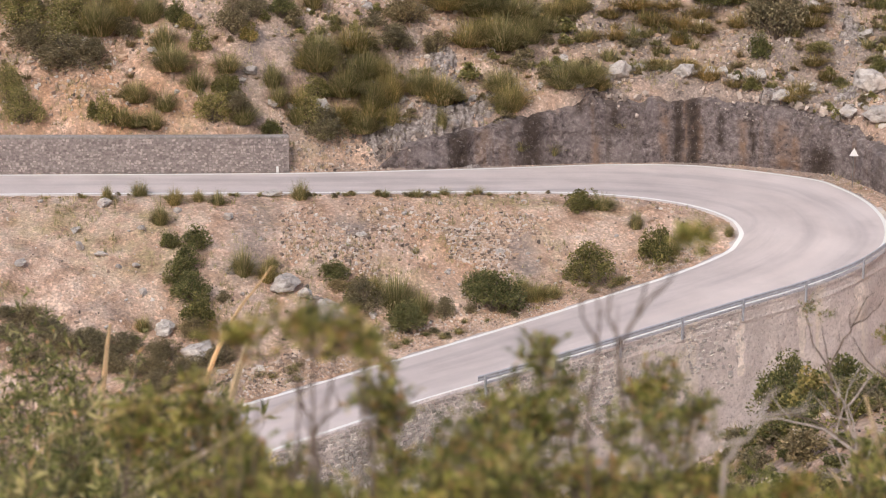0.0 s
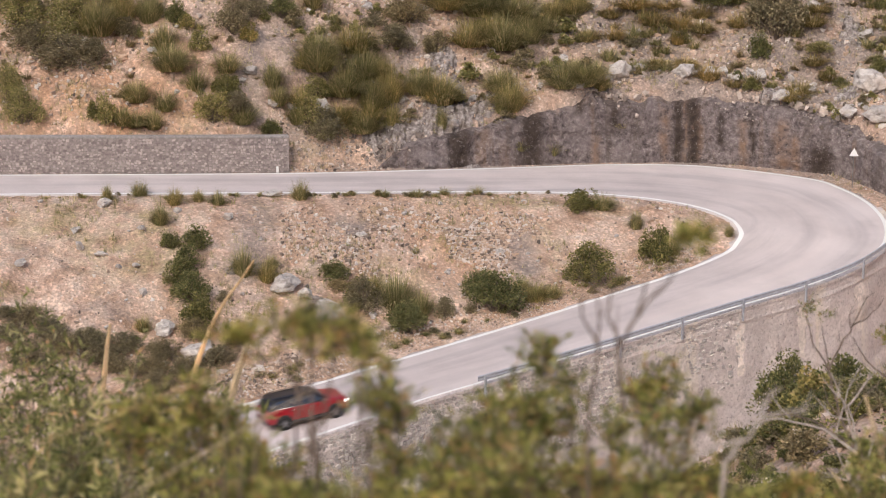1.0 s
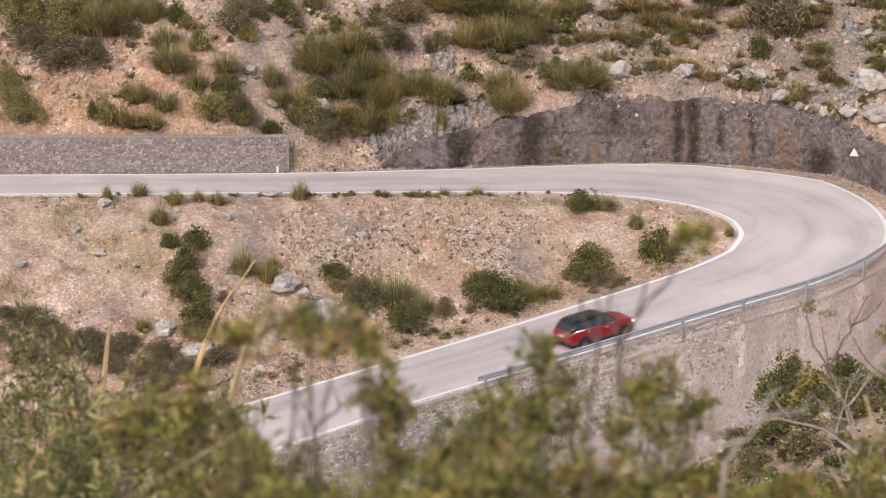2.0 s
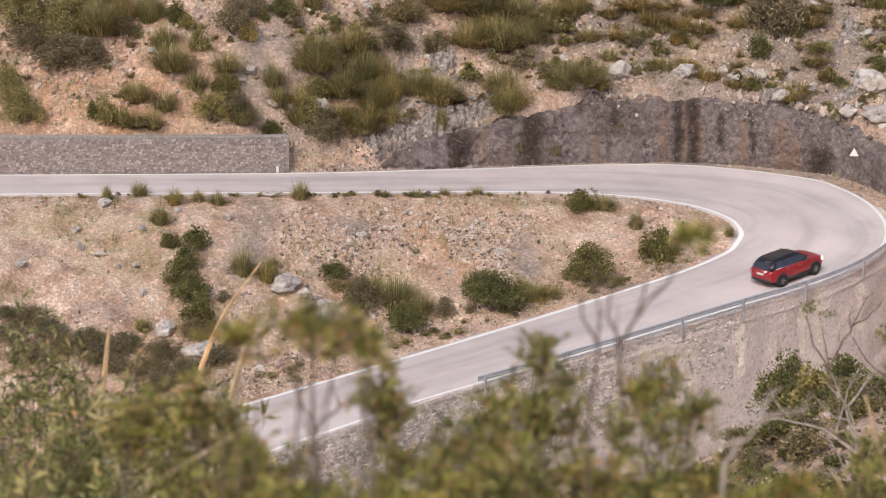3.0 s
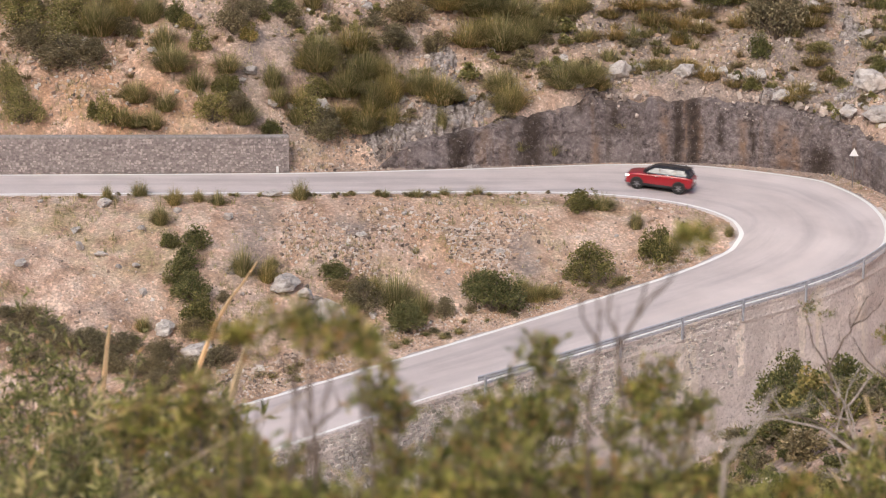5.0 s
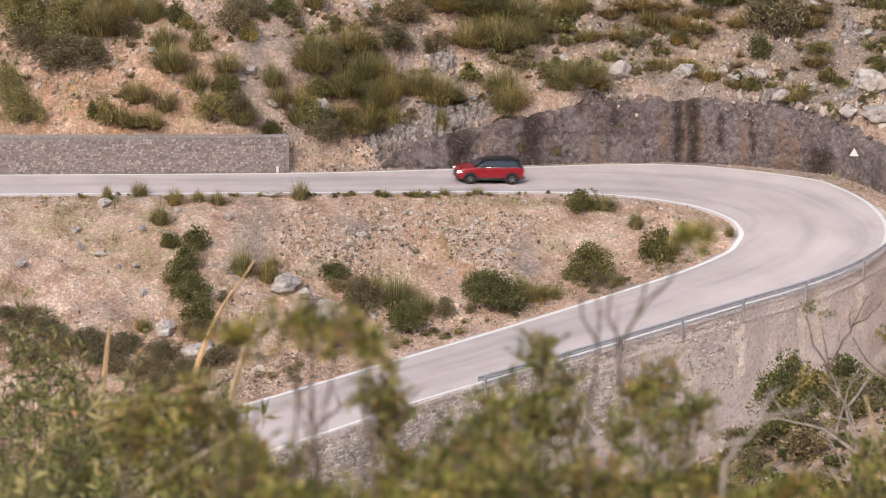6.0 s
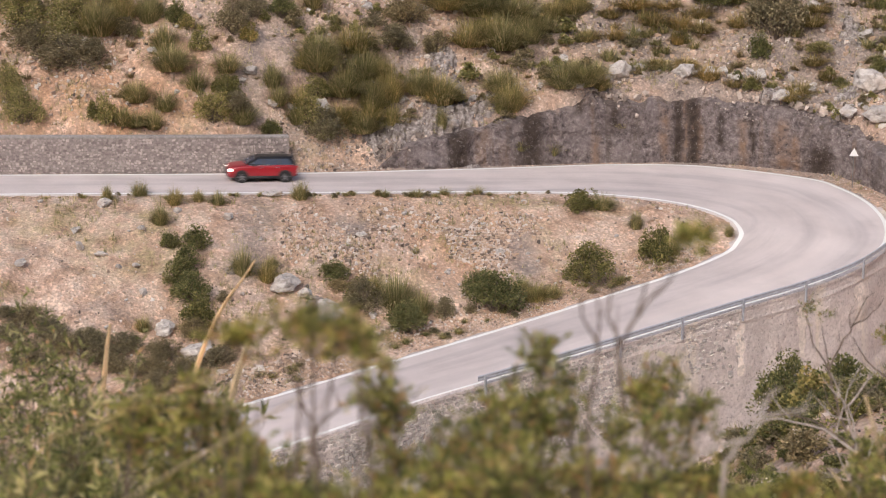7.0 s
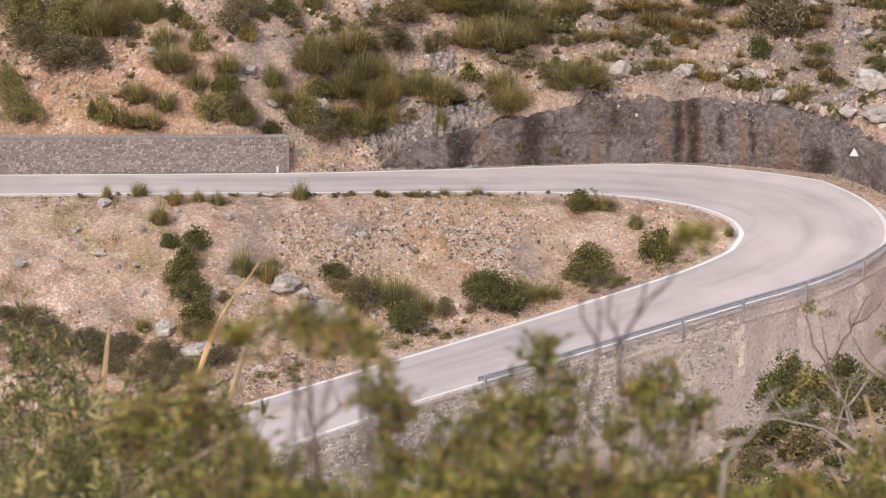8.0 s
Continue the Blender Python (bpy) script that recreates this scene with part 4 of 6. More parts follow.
def join_tufts(name, label, places, material, kinds, rng):
    verts, faces = [], []
    for x, y, w, h in places:
        z = float(ground_height(np.array([x]), np.array([y]))[0])
        kind = rng.choice(kinds)
        c, s, b = math.cos(x * 9), math.sin(x * 9), len(verts)
        for v in kind.vertices:
            vx, vy, vz = v.co
            verts.append((x + (vx * c - vy * s) * w, y + (vx * s + vy * c) * w, z + vz * h))
        faces += [tuple(b + i for i in f.vertices) for f in kind.polygons]
    tagged(new(name, mesh_of(name, verts, faces, material)), label, "grass", kind="stuff")


def plant_slopes():
    rng = random.Random(5)
    dark = [shrub_kind("shrub", "dense dark green mastic shrub on stony ground", LEAF_DARK, 30 + i, 34, 3200, 0.058) for i in range(3)]
    olive = [shrub_kind("shrub", "loose olive green shrub on the dry hillside", LEAF_OLIVE, 40 + i, 30, 2700, 0.061) for i in range(3)]
    grey = [shrub_kind("shrub", "low grey green thorny shrub on stony soil", LEAF_GREY, 50 + i, 30, 2400, 0.057, 0.9) for i in range(3)]
    tuss = [tussock_kind("grass_tussock", "arching olive green grass tussock on dry soil", GRASS, 60 + i, 900, 0.74, 1.0, 0.0135, 0.22) for i in range(4)]
    straw = [tussock_kind("grass_tussock", "low yellow brown grass tussock on stony soil", GRASS_STRAWY, 160 + i, 800, 0.66, 1.05, 0.012, 0.26) for i in range(3)]
    grey_big = [shrub_kind("shrub", "wide grey green thorny shrub on stony soil", LEAF_GREY, 150 + i, 48, 5400, 0.040, 0.95) for i in range(2)]
    dark_big = [shrub_kind("shrub", "wide dense dark green mastic shrub", LEAF_DARK, 90 + i, 48, 6200, 0.040) for i in range(2)]
    olive_big = [shrub_kind("shrub", "wide loose olive green shrub on the hillside", LEAF_OLIVE, 93 + i, 46, 5600, 0.038) for i in range(3)]
    tuss_big = [tussock_kind("grass_tussock", "wide arching olive green grass tussock", GRASS, 96 + i, 2000, 0.68, 1.0, 0.009, 0.26) for i in range(3)]
    settle(tuss, TUSSOCK_ROAD, rng, "tussocks below the upper road", big=tuss_big)
    settle(tuss, TUSSOCK_BANK, rng, "tussocks on the bank", big=tuss_big)
    settle(dark, DARK_LOW, rng, "dark shrubs on the bank", big=dark_big)
    settle(grey, GREY_LOW, rng, "grey shrubs on the bank", big=grey_big)
    settle(tuss, TUSSOCK_HILL_WEST + TUSSOCK_HILL_MID + TUSSOCK_HILL_HIGH, rng, "tussocks on the hillside", big=tuss_big)
    settle(straw, TUSSOCK_HILL_EAST, rng, "dry tussocks on the hillside")
    settle(grey, GREY_HILL, rng, "grey shrubs on the hillside", big=grey_big)
    settle(olive, SHRUB_HILL, rng, "olive shrubs on the hillside", big=olive_big)
    settle(dark, DARK_HILL, rng, "dark shrubs on the hillside", big=dark_big)
    # smaller growth between them
    few = []
    while len(few) < 340:
        x, y = rng.uniform(-31, 33), rng.uniform(121, 146)
        k = int(np.argmin(np.hypot(EDGE_OUT[:, 0] - x, EDGE_OUT[:, 1] - y)))
        far = -((x - EDGE_OUT[k, 0]) * SQUARE_OUT[k, 0] + (y - EDGE_OUT[k, 1]) * SQUARE_OUT[k, 1])
        if far > 2.6 and float(fbm(np.array([x]), np.array([y]), 6.0, 3, 44)[0]) > -0.10 + (0.10 if x > 8 else 0) and float(zone(np.array([x]), np.array([y]), RUSTY)[0]) < 0.25:
            w = rng.uniform(0.35, 1.25)
            few.append((round(x, 1), round(y, 1), w, w * rng.uniform(0.6, 0.9)))
    small = [tussock_kind("grass_tussock", "small olive green grass tuft among stones", GRASS, 65 + i, 260, 0.75, 0.95, 0.02) for i in range(4)]
    small += [shrub_kind("shrub", "small olive green shrub on the dry hillside", LEAF_OLIVE, 75, 16, 650, 0.125), shrub_kind("shrub", "small grey green shrub on the dry hillside", LEAF_GREY, 76, 16, 650, 0.115)]
    while len(few) < 420:
        x, y = rng.uniform(-31, 12), rng.uniform(127, 146)
        if float(zone(np.array([x]), np.array([y]), RUSTY)[0]) < 0.25 and float(fbm(np.array([x]), np.array([y]), 5.0, 3, 29)[0]) > -0.05:
            w = rng.uniform(1.0, 2.2)
            few.append((x, y, w, w * rng.uniform(0.6, 0.85)))
    sorts = [("grass_tufts", "small olive green grass tufts among stones", GRASS, [k.data for k in small[:4]]),
             ("olive_scrub", "small olive green shrubs scattered on the hillside", LEAF_OLIVE, [k.data for k in small[4].children if k.name.startswith("crown")]),
             ("grey_scrub", "small grey green shrubs scattered on the hillside", LEAF_GREY, [k.data for k in small[5].children if k.name.startswith("crown")])]
    for i, (name, label, stuff, meshes) in enumerate(sorts):
        join_tufts(name, label, few[i::3], stuff, meshes, rng)
    brown = [tussock_kind("grass_tussock", "dry brown grass tuft among stones", GRASS_DRY, 85 + i, 130, 0.7, 1.0, 0.02) for i in range(3)]
    dry = []
    while len(dry) < 130:
        x, y = rng.uniform(4, 33), rng.uniform(130, 146)
        w = rng.uniform(0.5, 1.5)
        if y > 131.5:
            dry.append((x, y, w, w * rng.uniform(0.4, 0.7)))
    while len(dry) < 210:
        x, y = rng.uniform(-30, 6), rng.uniform(121, 140)
        k = int(np.argmin(np.hypot(EDGE_OUT[:, 0] - x, EDGE_OUT[:, 1] - y)))
        if -((x - EDGE_OUT[k, 0]) * SQUARE_OUT[k, 0] + (y - EDGE_OUT[k, 1]) * SQUARE_OUT[k, 1]) > 2.4:
            w = rng.uniform(0.4, 1.1)
            dry.append((x, y, w, w * rng.uniform(0.4, 0.7)))
    olive_tufts = []
    while len(olive_tufts) < 190:
        x, y = rng.uniform(7, 33), rng.uniform(132.5, 146)
        if float(fbm(np.array([x]), np.array([y]), 4.0, 3, 52)[0]) > -0.08:
            w = rng.uniform(0.6, 1.9)
            olive_tufts.append((x, y, w, w * rng.uniform(0.45, 0.8)))
    for name, label, places, stuff in (("dry_tufts", "dry brown grass tufts among hillside stones", dry, GRASS_DRY), ("olive_tufts", "olive green grass tufts among hillside stones", olive_tufts, GRASS)):
        join_tufts(name, label, places, stuff, [k.data for k in brown], rng)
    low = []
    while len(low) < 34:
        x, y = rng.uniform(-32, 34), rng.uniform(30, 92)
        i = int(np.argmin(np.hypot(EDGE_OUT[:, 0] - x, EDGE_OUT[:, 1] - y)))
        if (x - EDGE_OUT[i, 0]) * LEFT[i, 0] + (y - EDGE_OUT[i, 1]) * LEFT[i, 1] < -4:
            w = rng.uniform(1.0, 2.4)
            low.append((x, y, w, w * rng.uniform(0.45, 0.75)))
    for s in np.arange(station_low(-12.0), station_low(24.0), 1.3):
        for off in (rng.uniform(1.6, 3.0), rng.uniform(3.5, 7.0)):
            at = beside(float(s) + rng.uniform(-0.6, 0.6), off)
            w = rng.uniform(1.0, 2.0)
            low.append((at.x, at.y, w, w * rng.uniform(0.5, 0.9)))
    for _ in range(70):
        x = rng.uniform(-2, 30)
        y = rng.uniform(56, 88 + 0.55 * x)
        w = rng.uniform(0.7, 1.9)
        low.append((x, y, w, w * rng.uniform(0.5, 1.0)))
    rise = []
    for _ in range(110):
        x, y = rng.uniform(6.5, 15), rng.uniform(42, 61)
        w = rng.uniform(0.6, 1.7)
        rise.append((x, y, w, w * rng.uniform(0.5, 0.85)))
    mixed = [shrub_kind("shrub", "low dark green shrub under the retaining wall", LEAF_DARK, 110, 20, 1500, 0.085), shrub_kind("shrub", "low olive green shrub under the retaining wall", LEAF_OLIVE, 111, 20, 1500, 0.085),
             shrub_kind("shrub", "low grey green shrub under the retaining wall", LEAF_GREY, 112, 20, 1500, 0.08)]
    settle(mixed + small[:2], low, rng, "shrubs below the retaining wall")
    settle([mixed[0], mixed[0], mixed[2]], rise, rng, "scrub on the rise below the wall")
    # weeds and grass along the foot of the upper road's edge
    weeds = []
    for _ in range(46):
        k = int(rng.choice([i for i in range(len(EDGE_IN)) if EDGE_IN[i, 1] > 112 and -24 < EDGE_IN[i, 0] < 9]))
        x = float(EDGE_IN[k, 0]) + rng.uniform(-0.5, 0.5)
        w = rng.uniform(0.25, 0.6) if not -4.5 < x < 3 else rng.uniform(0.4, 1.0)
        weeds.append((x, float(EDGE_IN[k, 1]) - rng.uniform(0.45, 1.0), w, w * rng.uniform(0.4, 0.7)))
    for _ in range(44):
        k = int(rng.choice([i for i in range(len(EDGE_IN)) if EDGE_IN[i, 1] < 112 and -9 < EDGE_IN[i, 0] < 15]))
        w, back = rng.uniform(0.3, 0.8), rng.uniform(0.8, 2.2)
        weeds.append((float(EDGE_IN[k, 0] + SQUARE_IN[k, 0] * back), float(EDGE_IN[k, 1] + SQUARE_IN[k, 1] * back), w, w * rng.uniform(0.4, 0.7)))
    settle(small[:2] + small[5:], weeds, rng, "weeds along the road edge")
    park(dark + olive + grey + tuss + small + brown + straw + grey_big + dark_big + olive_big + tuss_big + mixed)


plant_slopes()


# ---- rocks ----
def boulder_shape(seed, cuts=13):
    rng = random.Random(seed)
    bm = bmesh.new()
    bmesh.ops.create_icosphere(bm, subdivisions=3, radius=0.5)
    planes = [(Vector((rng.gauss(0, 1), rng.gauss(0, 1), rng.gauss(0, 1))).normalized(), rng.uniform(0.20, 0.40)) for _ in range(cuts)]
    for v in bm.verts:
        for nrm, d in planes:
            over = v.co.dot(nrm) - d
            if over > 0:
                v.co -= nrm * over * 0.98
        v.co += v.co.normalized() * 0.10 * noise.noise(v.co * 6 + Vector((seed, 0, 0)))
    me = bpy.data.meshes.new("boulder")
    bm.to_mesh(me)
    bm.free()
    me.materials.append(LIMESTONE)
    return me


BOULDERS = [(-6.2, 103.0, 1.96, 1.65), (-8.7, 105.1, 1.8, 1.06), (-7.6, 104.8, 1.24, 0.81), (-12.9, 99.3, 2.13, 1.36), (-7.9, 125.7, 1.64, 0.87), (-18.7, 126.3, 0.8, 0.47),
            (-12.3, 125.6, 1.09, 0.65), (-12.8, 124.9, 0.72, 0.47), (-10.9, 124.7, 0.9, 0.51), (-9.7, 125.3, 0.91, 0.44), (11.9, 132.5, 1.83, 1.53), (16.3, 132.4, 1.75, 1.22),
            (13.7, 138.0, 0.63, 0.79), (23.9, 134.5, 0.54, 0.7), (28.6, 131.5, 2.65, 1.59), (28.6, 127.6, 2.4, 1.2), (29.6, 137.4, 1.42, 0.63), (22.6, 130.8, 1.52, 0.76),
            (0.6, 127.0, 1.33, 1.03), (-5.1, 134.1, 1.0, 0.54)]
ROCKS = [(-1.5, 136.3, 1.01, 0.55), (9.1, 130.1, 0.94, 0.53), (-19.6, 111.6, 0.92, 0.56), (-10.2, 115.0, 1.41, 0.54), (-20.3, 106.8, 0.63, 0.63), (-16.3, 103.5, 0.52, 0.61),
         (-14.9, 101.2, 1.27, 0.72), (3.3, 111.2, 0.85, 0.46), (-4.7, 111.0, 0.78, 0.52), (-1.6, 110.8, 0.52, 0.39), (26.2, 139.7, 1.2, 0.56), (-20.8, 108.3, 0.76, 0.38),
         (-17.1, 108.7, 0.58, 0.32), (-17.0, 105.6, 0.62, 0.37), (-19.0, 106.5, 0.94, 0.25), (-23.1, 104.4, 0.93, 0.31), (-9.0, 105.6, 0.94, 0.69), (26.9, 128.8, 1.49, 0.75)]


def build_rocks():
    rng = random.Random(9)
    shapes = [boulder_shape(100 + i) for i in range(6)]
    extra = []
    while len(extra) < 24:
        x = rng.uniform(7, 31)
        y, k = 132.9 + rng.gauss(0.5, 0.8) - 0.02 * (x - 16) ** 2 * (x > 16), rng.uniform(0.4, 1.2)
        extra.append((x, y, k, k * 0.7))
    while len(extra) < 100:
        s = rng.uniform(LANE_S[APEX] + 3, station(-4.0))
        at = beside(s, rng.uniform(2.3, 4.0) + float(verge(s)))
        k = rng.uniform(0.25, 0.8)
        extra.append((at.x, at.y, k, k * 0.75))
    while len(extra) < 210:
        x, y = rng.uniform(-28, 32), rng.uniform(100, 144)
        k = rng.choice((0.25, 0.35, 0.45, 0.7)) * rng.uniform(0.7, 1.3)
        i, o = np.min(np.hypot(EDGE_IN[:, 0] - x, EDGE_IN[:, 1] - y)), np.min(np.hypot(EDGE_OUT[:, 0] - x, EDGE_OUT[:, 1] - y))
        near = int(np.argmin(np.hypot(LANE[:, 0] - x, LANE[:, 1] - y)))
        if np.hypot(LANE[near, 0] - x, LANE[near, 1] - y) > LANE[near, 3] + 1.2 and o > 1.6 and i > 0.9:
            extra.append((x, y, k, k * 0.7))
    for x, y, w, h in BOULDERS + ROCKS + extra:
        z = float(ground_height(np.array([x]), np.array([y]))[0])
        ob = new("boulder", rng.choice(shapes))
        ob.matrix_basis = Matrix.Translation((x, y, z + 0.22 * h)) @ Euler((rng.uniform(-0.3, 0.3), rng.uniform(-0.3, 0.3), rng.uniform(0, 6.28))).to_matrix().to_4x4() @ Matrix.Diagonal((w * 1.1, w, h * 1.15, 1))
        tagged(ob, "pale grey limestone boulder half sunk in dry soil" if w > 0.6 else "small pale limestone rock lying on dry soil", "rock", "rocks on the slopes")


def build_outcrop(spots, x0, x1, y0, y1, step=0.10):
    """Layered bedrock that breaks through the slope in dipping, cracked ledges."""
    xs, ys = np.arange(x0, x1, step), np.arange(y0, y1, step)
    gx, gy = np.meshgrid(xs, ys)
    mask = zone(gx, gy, spots)
    bend = 0.5 * fbm(gx, gy, 1.6, 4, 41)
    layer = (0.55 * gy + 0.42 * gx + bend) / 0.42
    k = np.floor(layer)
    tread = layer - k
    way = ((gx - 0.5 * gy) / 0.62 + 0.8 * fbm(gx, gy, 0.7, 2, 43) + 3.7 * k)
    cell = np.floor(way)
    crack = np.maximum(1 - smooth(tread, 0.0, 0.22), 1 - smooth(np.minimum(way - cell, 1 - way + cell), 0.0, 0.14))
    block = lattice(cell, k, 5.0)
    lift = mask * (0.10 + 0.55 * tread * (0.25 + 0.75 * block) - 0.22 * crack + 0.16 * fbm(gx, gy, 0.5, 4, 45)) - 0.7 * (1 - smooth(mask, 0.20, 0.42))
    gz = ground_height(gx, gy) + lift
    nx = len(xs)
    i = (np.arange(len(ys) - 1)[:, None] * nx + np.arange(nx - 1)[None, :]).ravel()
    faces = np.stack([i, i + 1, i + nx + 1, i + nx], 1)
    rock = new("rock_outcrop", mesh_of("rock_outcrop", np.stack([gx, gy, gz], -1).reshape(-1, 3).tolist(), faces.tolist(), BEDROCK))
    rock.data.attributes.new("crack", "FLOAT", "POINT").data.foreach_set("value", crack.ravel())
    tagged(rock, "cracked layers of grey white limestone breaking through the slope", "rock outcrop", kind="structure")


build_outcrop([(1.8, 128.6, 1.7, 2.3, 1.2), (-0.3, 127.0, 1.2, 1.2, 0.9), (-2.6, 126.0, 1.5, 0.9, 0.8), (-4.7, 125.0, 1.2, 0.8, 0.65), (0.3, 132.0, 1.5, 1.2, 0.6)], -7.0, 5.5, 122.6, 134.0)
build_outcrop([(28.5, 131.0, 1.8, 1.0, 0.9), (29.5, 133.5, 1.6, 1.4, 0.8), (22.5, 131.0, 1.6, 0.7, 0.7), (11.9, 132.8, 1.1, 0.8, 0.9), (28.5, 138.0, 2.0, 1.5, 0.7)], 10.0, 33.0, 129.4, 140.5)
build_outcrop([(-8.4, 105.3, 1.1, 0.7, 1.0), (-7.0, 104.3, 0.9, 0.8, 0.8), (-11.6, 106.5, 0.7, 1.3, 0.6)], -13.5, -5.0, 102.0, 109.0)


build_rocks()


def build_scree():
    """Loose stones all over the bank and the hillside."""
    rng = np.random.default_rng(4)
    n = 84000
    x, y = rng.uniform(-31, 33, n), rng.uniform(44, 146, n)
    y = np.where(np.arange(n) > 68000, rng.uniform(118, 146, n), y)
    # runs of broken stone down the bank
    run = np.arange(n) < 24000
    which = rng.integers(0, 8, n)
    mid = np.array([0.6, 1.0, 0.8, 3.2, 4.2, -4.6, -8.6, 1.4])[which]
    y = np.where(run, rng.uniform(103, 115.5, n), y)
    x = np.where(run, mid + rng.normal(0, 1, n) * np.array([0.8, 1.2, 0.6, 0.6, 1.3, 1.0, 1.2, 3.0])[which] + 0.10 * (109 - y), x)
    low = np.flatnonzero((EDGE_IN[:, 1] < 113) & (EDGE_IN[:, 0] > -14))
    pick = low[rng.integers(0, len(low), n)]
    edge = (np.arange(n) >= 24000) & (np.arange(n) < 34000)
    back = 0.6 + 2.4 * rng.random(n) ** 1.6
    x = np.where(edge, EDGE_IN[pick, 0] + SQUARE_IN[pick, 0] * back + rng.normal(0, 0.1, n), x)
    y = np.where(edge, EDGE_IN[pick, 1] + SQUARE_IN[pick, 1] * back + rng.normal(0, 0.1, n), y)
    d = np.full(n, 1e9)
    for a in range(0, n, 4000):
        px, py = x[a:a + 4000], y[a:a + 4000]
        q = np.hypot(px[:, None] - LANE[None, :, 0], py[:, None] - LANE[None, :, 1]) - LANE[None, :, 3]
        d[a:a + 4000] = q.min(1)
    patch = fbm(x, y, 5.0, 3, 77) + 0.35 * np.exp(-((x - 2.0) / 5.0) ** 2)
    bank = (y > 100) & (y < 116.5) & (x < 12)
    keep = (d > 0.55) & np.where(run, fbm(x, y, 2.6, 4, 31) > rng.uniform(-0.12, 0.22, n), (patch > rng.uniform(-0.55, 0.35, n) + 0.12 * bank) | (edge & (fbm(x, y, 1.5, 3, 19) > rng.uniform(-0.4, 0.3, n))))
    x, y, run, bank, d = x[keep], y[keep], run[keep], bank[keep], d[keep]
    n = len(x)
    z = ground_height(x, y)
    size = 0.045 + 0.11 * rng.random(n) ** 2.4 + 0.10 * (rng.random(n) > 0.985)
    size = np.where(run, 0.03 + 0.09 * rng.random(n) ** 2.6, np.where(bank, 0.035 + 0.075 * rng.random(n) ** 3, size))
    size = size * (0.42 + 0.58 * smooth(d, 1.2, 3.0))
    cube = np.array([(-1, -1, -1), (1, -1, -1), (1, 1, -1), (-1, 1, -1), (-1, -1, 1), (1, -1, 1), (1, 1, 1), (-1, 1, 1)], float)
    quads = np.array([(0, 3, 2, 1), (4, 5, 6, 7), (0, 1, 5, 4), (1, 2, 6, 5), (2, 3, 7, 6), (3, 0, 4, 7)])
    v = cube[None] * (1 + rng.uniform(-0.75, 0.25, (n, 8, 3))) * size[:, None, None] * rng.uniform(0.6, 1.4, (n, 1, 3))
    a = rng.uniform(0, 6.28, n)
    c, s = np.cos(a)[:, None], np.sin(a)[:, None]
    vx, vy = v[:, :, 0] * c - v[:, :, 1] * s, v[:, :, 0] * s + v[:, :, 1] * c
    verts = np.stack([vx + x[:, None], vy + y[:, None], v[:, :, 2] + (z + 0.3 * size)[:, None]], -1).reshape(-1, 3)
    faces = (quads[None] + 8 * np.arange(n)[:, None, None]).reshape(-1, 4)
    ob = new("scree", mesh_of("scree", verts.tolist(), faces.tolist(), SCREE))
    tagged(ob, "loose tan and grey stones scattered over the slopes", "stones", kind="stuff")


build_scree()


def build_dry_grass():
    """Thin dry grass between the stones."""
    rng = np.random.default_rng(12)
    n = 36000
    x, y = rng.uniform(-31, 33, n), rng.uniform(44, 147, n)
    d = np.concatenate([(np.hypot(x[a:a + 4000, None] - LANE[None, :, 0], y[a:a + 4000, None] - LANE[None, :, 1]) - LANE[None, :, 3]).min(1) for a in range(0, n, 4000)])
    keep = (d > 0.8) & (fbm(x, y, 4.0, 4, 99) > rng.uniform(-0.25, 0.45, n) - 0.22 * (y > 124))
    x, y = x[keep], y[keep]
    z = ground_height(x, y)
    n, per = len(x), 9
    px, py, pz = np.repeat(x, per) + rng.normal(0, 0.07, n * per), np.repeat(y, per) + rng.normal(0, 0.07, n * per), np.repeat(z, per) - 0.03
    a, l = rng.uniform(0, 6.28, n * per), rng.uniform(0.12, 0.46, n * per)
    lean = rng.uniform(0.1, 0.7, n * per)
    tx, ty, tz = px + np.cos(a) * l * lean, py + np.sin(a) * l * lean, pz + l
    w = 0.014
    verts = np.stack([np.stack([px - np.sin(a) * w, py + np.cos(a) * w, pz], -1), np.stack([px + np.sin(a) * w, py - np.cos(a) * w, pz], -1), np.stack([tx, ty, tz], -1)], 1).reshape(-1, 3)
    faces = np.arange(3 * n * per).reshape(-1, 3)
    tagged(new("dry_grass", mesh_of("dry_grass", verts.tolist(), faces.tolist(), GRASS)), "thin dry grass between the stones", "grass", kind="stuff")


build_dry_grass()


